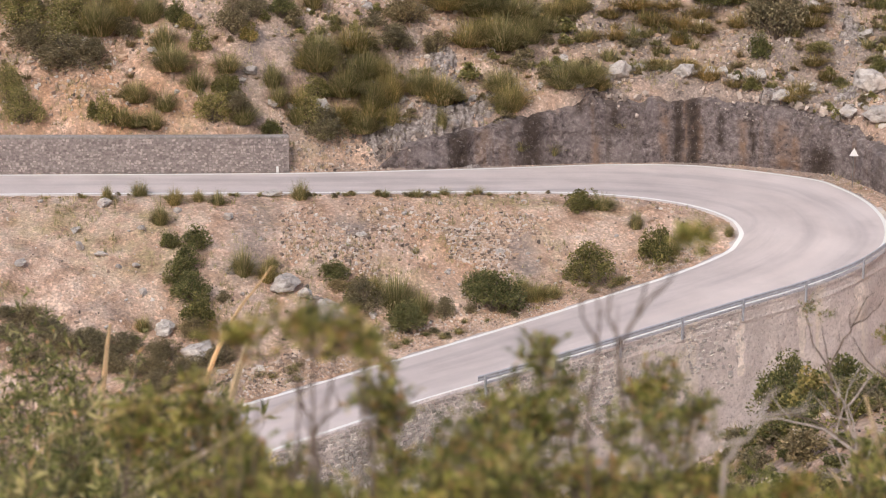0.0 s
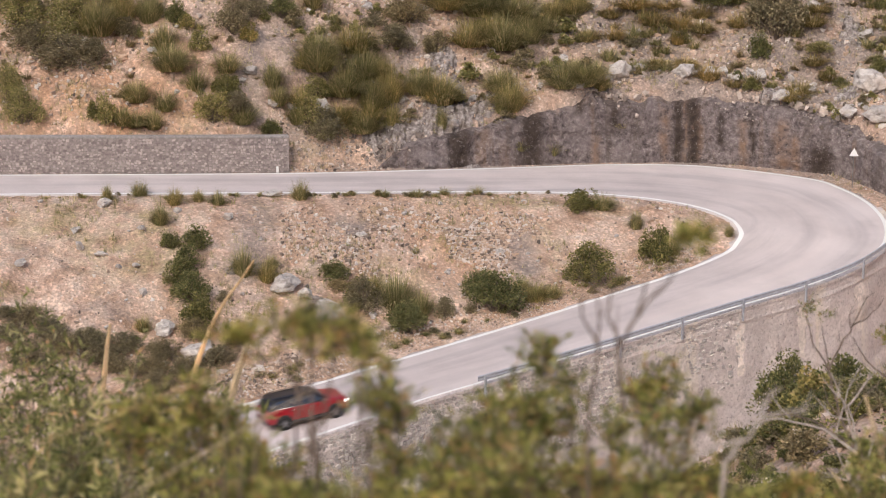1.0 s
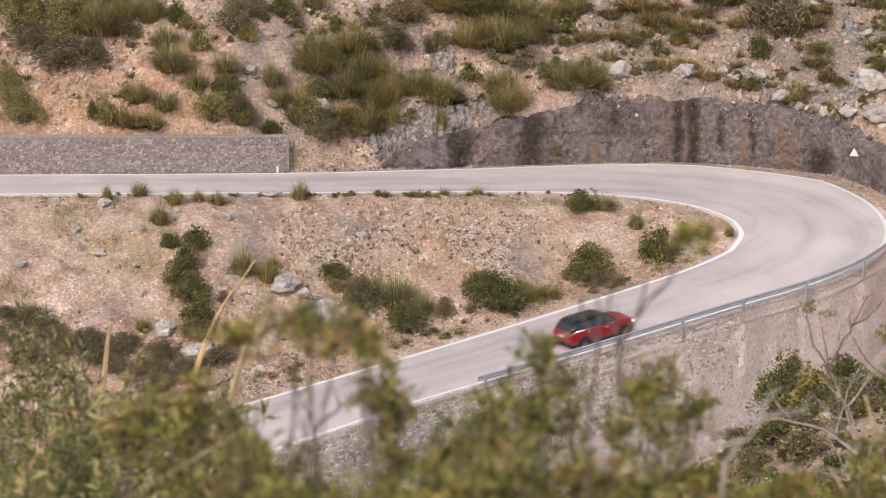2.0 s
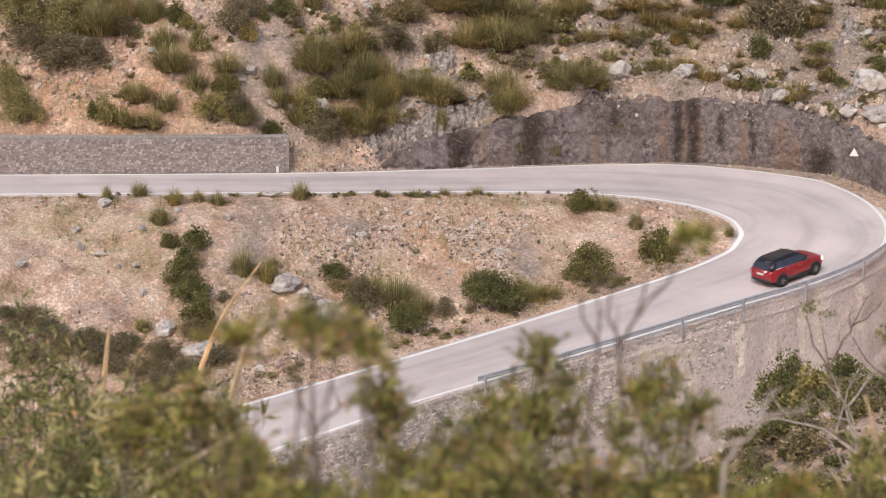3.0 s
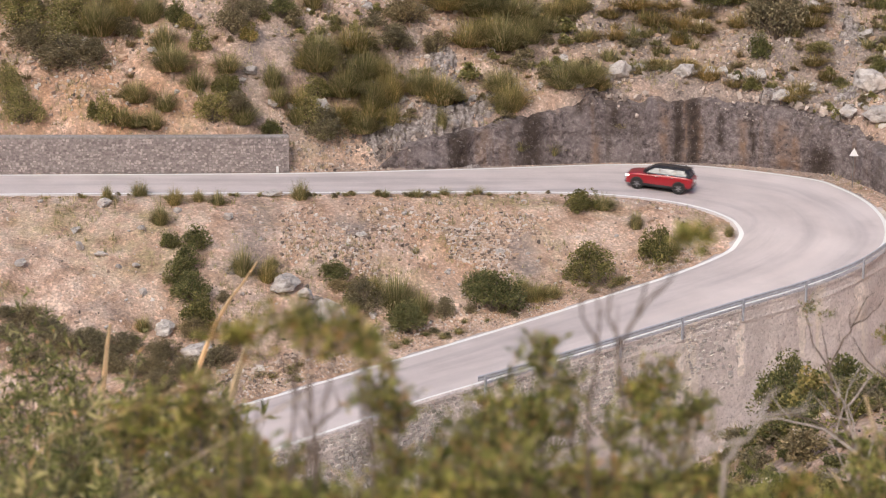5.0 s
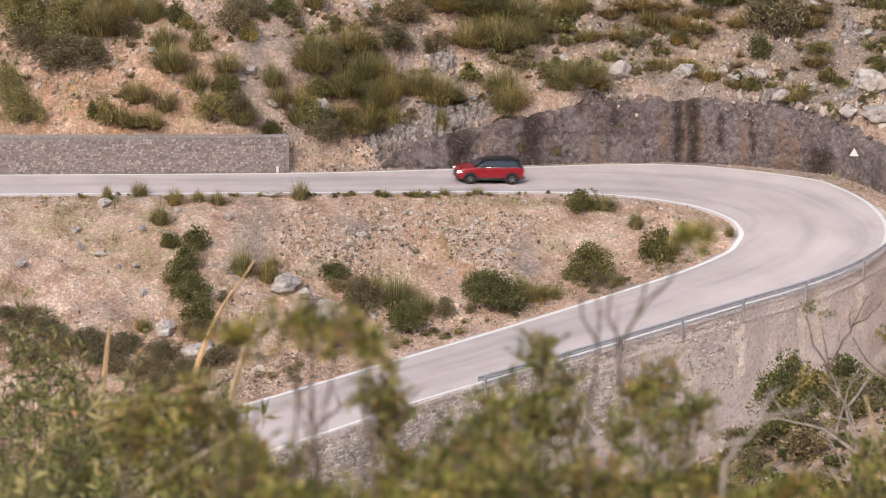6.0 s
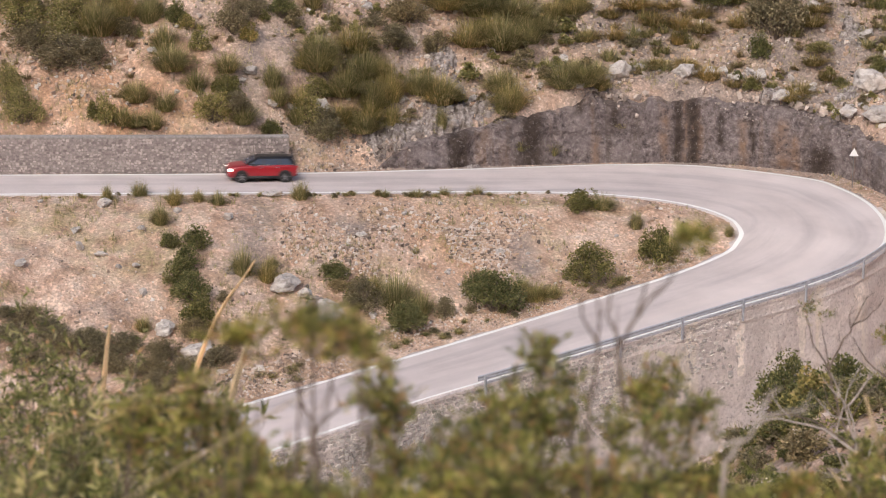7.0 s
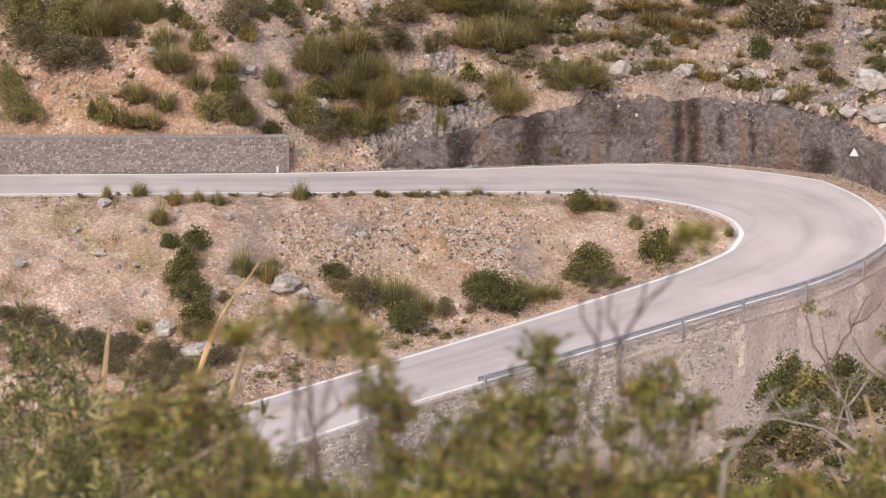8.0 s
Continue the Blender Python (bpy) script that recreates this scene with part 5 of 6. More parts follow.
# ---- small roadside things ----
def build_signs():
    white = plain("white_sign_back", (0.80, 0.80, 0.80), 0.5, 0, 0.05)
    sign = tagged(new("road_sign"), "small white triangular road sign on a thin post", "sign")
    sx, sy = 26.55, 125.2
    sign.location = (sx, sy, float(ground_height(np.array([sx]), np.array([sy]))[0]))
    bm = bmesh.new()
    bmesh.ops.create_cone(bm, segments=3, radius1=0.36, radius2=0.36, depth=0.02, cap_ends=True, matrix=Matrix.Rotation(radians(90), 4, "X") @ Matrix.Rotation(0.0, 4, "Z"))
    plate = part("plate", bm, white, sign)
    plate.location = (0, -0.04, 2.3)
    bm = bmesh.new()
    bmesh.ops.create_cone(bm, segments=10, radius1=0.03, radius2=0.03, depth=2.6, cap_ends=True, matrix=Matrix.Translation((0, 0, 1.25)))
    part("post", bm, plain("dull_post_paint", (0.16, 0.15, 0.15), 0.6, 0, 0.05), sign)
    at = beside(station(-9.75), 0.28, 0)
    bm = bmesh.new()
    bmesh.ops.create_cube(bm, size=1, matrix=Matrix.Translation((0, 0, 0.2)) @ Matrix.Diagonal((0.15, 0.10, 0.42, 1)))
    bmesh.ops.bevel(bm, geom=bm.edges[:], offset=0.02, segments=2, affect="EDGES")
    mark = part("marker_stone", bm, white, None)
    mark.location = at
    tagged(mark, "small white painted marker stone at the wall's foot", "marker stone")


build_signs()


# ---- shrubs before the camera ----
def sprig(rng, wv, wf, lv, lf, start, way, length, leaf, count, slim=(0.11, 0.17)):
    """A twig with leaves along it."""
    pts, p, d = [start], start, way
    for _ in range(3):
        d = (d + Vector((rng.gauss(0, 0.16), rng.gauss(0, 0.16), rng.gauss(0.05, 0.12)))).normalized()
        p = p + d * length / 3
        pts.append(p)
    tube(wv, wf, pts, [0.0035, 0.003, 0.002, 0.001], 3)
    for i in range(count):
        t = 3 * (0.15 + 0.85 * i / max(count - 1, 1))
        k = min(int(t), 2)
        at = pts[k].lerp(pts[k + 1], t - k)
        out = (d * 0.7 + Vector((rng.gauss(0, 1), rng.gauss(0, 1), rng.gauss(0.2, 0.7))) * 0.75).normalized()
        side = out.cross(Vector((rng.gauss(0, 1), rng.gauss(0, 1), 1))).normalized()
        up = side.cross(out)
        l, w = leaf * rng.uniform(0.7, 1.4), leaf * rng.uniform(*slim)
        b = len(lv)
        lv += [tuple(at), tuple(at + out * l * 0.5 + side * w + up * w * 0.4), tuple(at + out * l), tuple(at + out * l * 0.5 - side * w + up * w * 0.4)]
        lf += [(b, b + 1, b + 2), (b, b + 2, b + 3)]


def near_shrub(x, y, top, spread, seed, stems=9, twigs=22, leaf=0.05, leaves=LEAF_NEAR, bare=0.45, per=12, wood=BARK, drop=0.5, twig=(0.10, 0.26), slim=(0.11, 0.17), label="leafy olive green shrub on the slope before the road"):
    rng = random.Random(seed)
    base = Vector((x, y, float(ground_height(np.array([x]), np.array([y]))[0])))
    height = top - base.z
    wv, wf, lv, lf = [], [], [], []
    for _ in range(stems):
        a = rng.uniform(0, 6.28)
        r = spread * rng.random() ** 0.5
        tip = Vector((r * math.cos(a), r * math.sin(a), height - drop * rng.random() - 0.4 * drop * (r / spread) ** 2))
        mid = Vector((tip.x * 0.35, tip.y * 0.35, tip.z * 0.55)) + Vector((rng.gauss(0, 0.12), rng.gauss(0, 0.08), 0))
        foot = Vector((tip.x * 0.08, tip.y * 0.08, -0.1))
        line = [foot.lerp(mid, 0.5) + Vector((rng.gauss(0, 0.03), 0, 0)), mid, mid.lerp(tip, 0.55) + Vector((rng.gauss(0, 0.04), rng.gauss(0, 0.04), 0)), tip]
        tube(wv, wf, [foot] + line, [0.013, 0.010, 0.007, 0.005, 0.002], 5)
        full = [foot] + line
        for _ in range(twigs):
            t = (bare + (1 - bare) * rng.random()) * (len(full) - 1)
            k = min(int(t), len(full) - 2)
            at = full[k].lerp(full[k + 1], t - k)
            way = Vector((rng.gauss(0, 1), rng.gauss(0, 1), rng.gauss(0.55, 0.6))).normalized()
            sprig(rng, wv, wf, lv, lf, at, way, rng.uniform(*twig), leaf, per, slim)
    thing = tagged(new("shrub"), label, "shrub", "shrubs before the camera")
    thing.location = base
    part("branches", mesh_of("branches", wv, wf, wood), None, thing).name = "branch_frame"
    if lv:
        part("crown", mesh_of("crown", lv, lf, leaves), None, thing)
    return thing


# x, y, height of the top, spread; then how deep the leaves reach
NEAR_LEFT = [(-2.21, 16.2, 28.26, 0.6), (-4.49, 20.0, 28.26, 1.08), (-3.73, 18.8, 28.34, 0.96), (-3.04, 17.5, 28.17, 0.96), (-2.22, 15.0, 28.93, 0.84), (-3.26, 15.0, 29.21, 0.96), (-1.87, 15.0, 28.63, 0.72), (-2.39, 12.5, 29.72, 0.84), (-1.83, 12.5, 29.25, 0.72), (-2.89, 12.5, 29.64, 0.72), (-1.89, 11.2, 29.57, 0.72), (-2.36, 11.2, 29.86, 0.72), (-1.35, 11.9, 29.36, 0.6)]
NEAR_HIGH = [(-0.74, 7, 31.86, 0.1, 0.12), (-0.59, 7, 31.91, 0.12, 0.12), (-0.45, 7, 31.88, 0.12, 0.12), (-0.33, 7, 31.84, 0.08, 0.12), (-0.25, 8, 31.38, 0.12, 0.22), (-0.19, 8, 31.24, 0.1, 0.2), (0.45, 8.5, 31.38, 0.14, 0.28), (0.29, 8.3, 31.27, 0.16, 0.3), (0.16, 8, 31.22, 0.18, 0.3), (0.51, 8.2, 31.2, 0.15, 0.3), (0.04, 7.5, 31.25, 0.2, 0.3), (0.31, 7.5, 31.25, 0.3, 0.4), (0.51, 7.5, 31.2, 0.25, 0.35), (1.03, 9, 31.07, 0.13, 0.3), (1.14, 9, 30.93, 0.12, 0.25), (0.84, 8.5, 30.96, 0.15, 0.2), (0.72, 8, 30.99, 0.25, 0.3)]
NEAR_LOW = [(-1.39, 9.2, 30.98, 0.16, 0.4), (-1.23, 9.0, 30.97, 0.14, 0.35), (-1.57, 9.4, 30.82, 0.14, 0.4), (-1.11, 9.0, 30.89, 0.12, 0.3), (-0.48, 7, 31.27, 0.3, 0.25), (-0.21, 7.5, 31.18, 0.14, 0.3), (-0.31, 7, 31.23, 0.2, 0.3), (-0.05, 7, 31.3, 0.2, 0.3), (0.16, 7, 31.32, 0.25, 0.3), (0.81, 7.5, 31.05, 0.2, 0.3), (1.22, 9, 30.58, 0.2, 0.3), (1.33, 8, 30.85, 0.2, 0.3), (-0.86, 8, 31.1, 0.1, 0.3), (-1.15, 9, 30.87, 0.2, 0.4), (-0.69, 7, 31.25, 0.2, 0.3), (1.74, 9, 30.48, 0.2, 0.3), (2.21, 10, 30.14, 0.2, 0.3), (2.58, 11, 30.0, 0.15, 0.3)]


SWAYING = []


def plant_near():
    k = 200
    for x, y, h, r in NEAR_LEFT:
        k += 1
        near_shrub(x, y, h, r, k, stems=15, twigs=21, leaf=0.120, leaves=LEAF_LONG, bare=0.35, per=8, drop=0.9, slim=(0.085, 0.135))
    for x, y, h, r, deep in NEAR_HIGH + NEAR_LOW:
        k += 1
        leaf = 0.056
        leaves = 1.12 * (2 * r + 0.2) * (deep + 0.12) / (0.175 * leaf * leaf)
        stems = 3 + int(9 * r)
        SWAYING.append(near_shrub(x, y, h, r, k, stems=stems, twigs=max(2, round(leaves / 10 / stems)), leaf=leaf, bare=1 - 0.7 * deep / 2.6, per=10, drop=0.5 * deep, twig=(0.06, 0.15)))


plant_near()


def dead_shrub(lines, label, tufts=(), seed=1, material=DEADWOOD):
    """A leafless shrub: crooked branches through points, each with twigs, the first rooted in the ground."""
    rng = random.Random(seed)
    x, y = lines[0][1][0][:2]
    base = Vector((x, y, float(ground_height(np.array([x]), np.array([y]))[0]) - 0.05))
    thing = tagged(new("dead_shrub"), label, "shrub")
    thing.location = base
    for n, (r, points) in enumerate(lines):
        pts = [Vector(q) - base for q in points]
        if n == 0:
            pts = [Vector((0, 0, 0)), pts[0].lerp(Vector((0, 0, 0)), 0.5)] + pts
        line = []
        for a, b in zip(pts, pts[1:]):
            for k in range(3):
                line.append(a.lerp(b, k / 3) + Vector((rng.gauss(0, 1), rng.gauss(0, 1), rng.gauss(0, 1))) * r * 0.5)
        line.append(pts[-1])
        wv, wf = [], []
        tube(wv, wf, line, [r * (1 - 0.75 * i / len(line)) for i in range(len(line))], 6)
        for i in range(3, len(line) - 1):
            if rng.random() < 0.45:
                d = (line[i + 1] - line[i]).normalized()
                way = (d + Vector((rng.gauss(0, 0.8), rng.gauss(0, 0.4), rng.gauss(0.3, 0.5)))).normalized()
                p, twig = line[i], [line[i]]
                for _ in range(3):
                    way = (way + Vector((rng.gauss(0, 0.2), rng.gauss(0, 0.2), rng.gauss(0, 0.2)))).normalized()
                    p = p + way * rng.uniform(0.03, 0.09)
                    twig.append(p)
                tube(wv, wf, twig, [r * 0.35, r * 0.3, r * 0.22, r * 0.12], 4)
        part("branch", mesh_of("branch", wv, wf, material), None, thing)
    for cx, cy, cz, size in tufts:
        wv, wf, lv, lf = [], [], [], []
        for _ in range(26):
            at = Vector((cx, cy, cz)) - base + Vector((rng.gauss(0, 1), rng.gauss(0, 1), rng.gauss(0, 0.7))) * size * 0.4
            sprig(rng, wv, wf, lv, lf, at, Vector((rng.gauss(0, 1), rng.gauss(0, 1), 0.8)).normalized(), size * 0.5, 0.045, 10)
        part("leaf_tuft", mesh_of("leaf_tuft", lv, lf, LEAF_NEAR), None, thing, "small tuft of olive green leaves")
    return thing


dead_shrub([(0.0250, [(5.08, 23.1, 25.37), (4.92, 23.1, 25.73), (4.80, 23.1, 26.08), (4.74, 23.1, 26.38), (4.54, 23.1, 26.69), (4.42, 23.1, 27.07)]), (0.0163, [(4.74, 23.1, 26.38), (4.87, 23.1, 26.69), (5.00, 23.1, 26.94), (5.16, 23.1, 27.32)]), (0.0125, [(5.00, 23.1, 26.94), (5.16, 23.1, 27.04), (5.33, 23.1, 27.22)]), (0.0125, [(4.74, 23.1, 26.38), (4.70, 23.1, 26.56), (4.62, 23.1, 26.94)]), (0.0088, [(4.98, 23.1, 26.92), (4.95, 23.1, 27.05), (4.98, 23.1, 27.19)]), (0.0175, [(5.03, 23.1, 25.37), (4.87, 23.1, 25.54), (4.55, 23.1, 25.72), (4.24, 23.1, 25.80), (3.98, 23.1, 25.80)]), (0.0150, [(5.53, 23.1, 26.20), (5.20, 23.1, 26.48), (5.00, 23.1, 26.79)]), (0.0125, [(4.92, 23.1, 25.73), (4.75, 23.1, 25.95), (4.67, 23.1, 26.20)]), (0.0112, [(5.02, 23.1, 25.45), (5.13, 23.1, 25.75), (5.41, 23.1, 25.93)]), (0.0100, [(4.97, 23.1, 25.60), (5.20, 23.1, 26.05), (5.44, 23.1, 26.33)])], 'leafless grey shrub with crooked forking twigs', [(4.52, 23.1, 27.09, 0.26), (5.36, 23.1, 26.77, 0.17)], 1, BARK)
dead_shrub([(0.024, [(4.72, 21.0, 25.55), (4.66, 21.0, 26.09), (4.54, 21.0, 26.63), (4.33, 21.0, 27.03)]), (0.02, [(4.66, 21.0, 26.09), (4.30, 21.0, 26.36), (3.78, 21.0, 26.51), (3.56, 21.0, 26.43)]), (0.014, [(4.54, 21.0, 26.63), (4.77, 21.0, 26.98), (4.90, 21.0, 27.16)]), (0.014, [(4.63, 21.0, 26.23), (4.47, 21.0, 26.73), (4.23, 21.0, 26.98)]), (0.014, [(4.69, 21.0, 25.82), (4.82, 21.0, 26.09), (4.92, 21.0, 26.43)]), (0.012, [(4.66, 21.0, 25.69), (4.44, 21.0, 26.09), (4.31, 21.0, 26.31)]), (0.011, [(4.58, 21.0, 26.47), (4.35, 21.0, 26.53), (4.15, 21.0, 26.77)]), (0.011, [(4.42, 21.0, 26.33), (4.53, 21.0, 26.83), (4.64, 21.0, 27.10)]), (0.01, [(3.91, 21.0, 26.49), (3.74, 21.0, 26.67), (3.65, 21.0, 26.83)]), (0.01, [(4.67, 21.0, 25.96), (4.58, 21.0, 25.75), (4.19, 21.0, 25.89)])], 'bleached dead shrub with many crooked twigs', [], 5)
dead_shrub([(0.017, [(1.22, 8, 30.94), (1.29, 8, 31.04), (1.36, 8, 31.14), (1.44, 8, 31.28)]), (0.012, [(1.36, 8, 31.14), (1.42, 8, 31.16), (1.56, 8, 31.17)]), (0.01, [(1.29, 8, 31.04), (1.16, 8, 31.01), (1.01, 8, 30.9)])], 'thick bare grey branch leaning over the slope', [], 2)
dead_shrub([(0.01, [(0.59, 7.5, 31.37), (0.62, 7.5, 31.61), (0.61, 7.5, 31.79), (0.59, 7.5, 31.97)]), (0.01, [(0.72, 7.5, 31.37), (0.7, 7.5, 31.61), (0.77, 7.5, 31.75), (0.88, 7.5, 31.89), (0.98, 7.5, 32.02)]), (0.009, [(0.7, 7.5, 31.61), (0.66, 7.5, 31.75), (0.67, 7.5, 31.89)]), (0.008, [(0.62, 7.5, 31.61), (0.55, 7.5, 31.75), (0.53, 7.5, 31.84)]), (0.008, [(0.77, 7.5, 31.75), (0.79, 7.5, 31.84), (0.81, 7.5, 31.93)])], 'bare thin stems with one leafy tip', [(0.98, 7.5, 32.05, 0.09)], 3, BARK)
dead_shrub([(0.008, [(-0.58, 8.5, 30.91), (-0.65, 8.5, 31.07), (-0.72, 8.5, 31.21), (-0.77, 8.5, 31.29)]), (0.006, [(-0.65, 8.5, 31.07), (-0.57, 8.5, 31.18), (-0.47, 8.5, 31.23)]), (0.007, [(-0.58, 8.5, 30.91), (-0.47, 8.5, 31.02), (-0.37, 8.5, 31.1)]), (0.005, [(-0.47, 8.5, 31.02), (-0.5, 8.5, 31.13)])], 'fine bare brown twigs on the near slope', [], 4, BARK)


def stalk(points, width, seed, label="dry straw coloured grass stalk bent in the wind", material=STRAW, name="grass_stalk"):
    """A flat bent blade through the points, rooted in the ground."""
    p, _ = spline(points, 0.03)
    verts, faces = [], []
    n = len(p)
    way = p[0] - p[1]
    foot = p[0] + way / max(abs(way[2]), 1e-3) * max(0.2, p[0][2] - float(ground_height(np.array([p[0][0]]), np.array([p[0][1]]))[0])) * (way[2] < 0)
    foot[2] = float(ground_height(np.array([foot[0]]), np.array([foot[1]]))[0]) - 0.05
    p = np.vstack([foot, p])
    n += 1
    p = p - foot
    for i, q in enumerate(p):
        w = width * (1 - 0.7 * i / n) * (0.3 if i == 0 else 1)
        verts += [(q[0] - w, q[1], q[2]), (q[0], q[1] - w * 0.6, q[2] + w * 0.3), (q[0] + w, q[1], q[2]), (q[0], q[1] + w * 0.6, q[2] - w * 0.3)]
    for i in range(n - 1):
        for k in range(4):
            j = (k + 1) % 4
            faces.append((4 * i + k, 4 * i + j, 4 * i + 4 + j, 4 * i + 4 + k))
    faces.append((4 * n - 4, 4 * n - 3, 4 * n - 2, 4 * n - 1))
    ob = new(name, mesh_of(name, verts, faces, material))
    ob.location = foot
    return tagged(ob, label, "grass", "dry stalks before the camera")


stalk([(-2.514, 22.0, 26.338), (-2.405, 22.0, 26.667), (-2.262, 22.0, 27.117), (-2.099, 22.0, 27.649)], 0.055, 0)
BENT = stalk([(-2.859, 21.0, 26.731), (-2.733, 21.0, 27.165), (-2.562, 21.0, 27.593), (-2.397, 21.0, 27.887), (-2.236, 21.0, 28.101), (-2.061, 21.0, 28.366)], 0.034, 1)
stalk([(-3.957, 22.0, 26.701), (-3.910, 22.0, 27.048), (-3.856, 22.0, 27.356)], 0.036, 2)
stalk([(-0.969, 8, 31.33), (-0.825, 8, 31.396), (-0.752, 8, 31.467), (-0.608, 8, 31.467), (-0.441, 8, 31.447)], 0.006, 3)
stalk([(-1.191, 9, 30.431), (-1.298, 9, 30.519), (-1.412, 9, 30.554)], 0.008, 4)
stalk([(2.625, 11, 29.735), (2.552, 11, 29.965), (2.471, 11, 30.229)], 0.018, 5)
stalk([(2.187, 10, 29.969), (2.12, 10, 30.09), (2.039, 10, 30.197)], 0.011, 6)
stalk([(2.155, 9, 30.384), (1.884, 9, 30.413), (1.611, 9, 30.378)], 0.009, 7)
stalk([(-0.531, 9, 30.519), (-0.613, 9, 30.577), (-0.693, 9, 30.641)], 0.008, 8)
stalk([(-0.734, 8, 31.163), (-0.649, 8, 31.214), (-0.539, 8, 31.27)], 0.010, 9)
stalk([(-0.951, 8, 30.775), (-0.864, 8, 30.838), (-0.741, 8, 30.864), (-0.645, 8, 30.807)], 0.006, 10, "long green grass blade arching over the slope", GRASS)
stalk([(-0.934, 8, 30.921), (-0.813, 8, 30.916), (-0.717, 8, 30.859), (-0.645, 8, 30.802)], 0.006, 11, "long green grass blade arching over the slope", GRASS)


def near_grass():
    """Grass and fresh sprouts at the foot of the near shrubs."""
    rng = random.Random(71)
    kinds = [tussock_kind("grass_tussock", "long green and straw grass before the camera", GRASS, 80 + i, 140, 0.9, 0.9, 0.008) for i in range(2)]
    for x, y, w, h in [(2.17, 10, 0.8, 1.97), (1.74, 9, 0.7, 1.9), (-1.1, 8, 0.7, 1.98), (-1.76, 8, 0.8, 1.94), (-0.51, 7.5, 0.7, 1.92), (2.54, 11, 0.8, 2.24), (0.96, 8, 0.6, 1.91)]:
        z = float(ground_height(np.array([x]), np.array([y]))[0])
        m = Matrix.Translation((x, y, z)) @ Matrix.Rotation(rng.uniform(0, 6), 4, "Z") @ Matrix.Diagonal((w, w, h, 1))
        tagged(copy_thing(rng.choice(kinds), m), group="grass before the camera")
    park(kinds)
    for i, (x, y, h) in enumerate([(1.69, 10, 30.23), (1.39, 9.5, 30.28), (1.42, 9, 30.47), (1.03, 9, 30.38), (1.04, 9.5, 30.88)]):
        near_shrub(x, y, h, 0.10, 400 + i, 4, 9, 0.045, LEAF_FRESH, 0.72, 10, label="fresh light green sprout on the near slope")


near_grass()


# ---- the car ----
def car_paint(name, col, coat=0.6):
    n = Nodes(name, 0.32)
    # patches of dust on the paint
    glare_or_dust = n.noise(3.0, 5, 0.65)
    n.color(n.mix(n.times(n.level(glare_or_dust, 0.45, 0.75), 0.22), col, tuple(0.75 * c + 0.06 for c in col)))
    n.out.inputs["Coat Weight"].default_value = coat
    n.out.inputs["Coat Roughness"].default_value = 0.14
    return n.mat


RED = car_paint("red_car_paint", (0.31, 0.006, 0.015))
BLACK = car_paint("black_roof_paint", (0.012, 0.010, 0.012), 0.25)
PLASTIC = plain("dark_plastic_cladding", (0.028, 0.027, 0.029), 0.65, 0, 0.2)
GLASS_DARK = Nodes("tinted_glass", 0.18)
GLASS_DARK.color((0.035, 0.045, 0.070))
GLASS_DARK.out.inputs["Specular IOR Level"].default_value = 0.65
GLASS_DARK = GLASS_DARK.mat
CHROME = plain("bright_chrome", (0.75, 0.75, 0.77), 0.18, 1.0, 0.04)
ALLOY = plain("grey_alloy", (0.32, 0.32, 0.34), 0.35, 0.8, 0.1)
RUBBER = plain("black_rubber", (0.018, 0.018, 0.018), 0.85, 0, 0.2)
TAIL = plain("red_lamp_lens", (0.45, 0.02, 0.02), 0.15, 0, 0.1)
PLATE = plain("white_number_plate", (0.78, 0.78, 0.76), 0.5, 0, 0.03)
LAMP = Nodes("lit_headlight", 0.1)
LAMP.color((0.85, 0.85, 0.85))
LAMP.out.inputs["Emission Color"].default_value = (1.0, 0.93, 0.85, 1)
LAMP.out.inputs["Emission Strength"].default_value = 6.0
LAMP = LAMP.mat


def loft(name, sections, material, parent, label="", smooth_by=2, caps=True):
    """A skin over rings of equal count; each ring is a list of (x, y, z)."""
    n = len(sections[0])
    verts = [v for s in sections for v in s]
    faces = []
    for i in range(len(sections) - 1):
        for j in range(n):
            k = (j + 1) % n
            faces.append((i * n + j, i * n + k, (i + 1) * n + k, (i + 1) * n + j))
    if caps:
        faces += [tuple(range(n - 1, -1, -1)), tuple((len(sections) - 1) * n + j for j in range(n))]
    me = mesh_of(name, verts, faces, material, True)
    ob = part(name, me, None, parent, label)
    if smooth_by:
        mod = ob.modifiers.new("round", "SUBSURF")
        mod.levels = mod.render_levels = smooth_by
    return ob


def body_ring(x, zb, zt, w, shoulder=0.06, tuck=0.06):
    """Half outlines mirrored: sill, flank, shoulder, top."""
    half = [(w - tuck - 0.10, zb), (w - tuck, zb + 0.06), (w, zb + 0.30 * (zt - zb)), (w, zb + 0.62 * (zt - zb)), (w - 0.02, zt - shoulder), (w - 0.10, zt), (w * 0.45, zt + 0.025)]
    return [(x, y, z) for y, z in half] + [(x, -y, z) for y, z in reversed(half)]


def box_part(name, size, at, material, parent, label="", bevel=0.012, turn=(0, 0, 0)):
    bm = bmesh.new()
    bmesh.ops.create_cube(bm, size=1, matrix=Matrix.Diagonal((*size, 1)))
    if bevel:
        bmesh.ops.bevel(bm, geom=bm.edges[:], offset=min(bevel, min(size) * 0.4), segments=2, affect="EDGES")
    ob = part(name, bm, material, parent, label, True)
    ob.matrix_basis = pose(*at, *turn)
    return ob


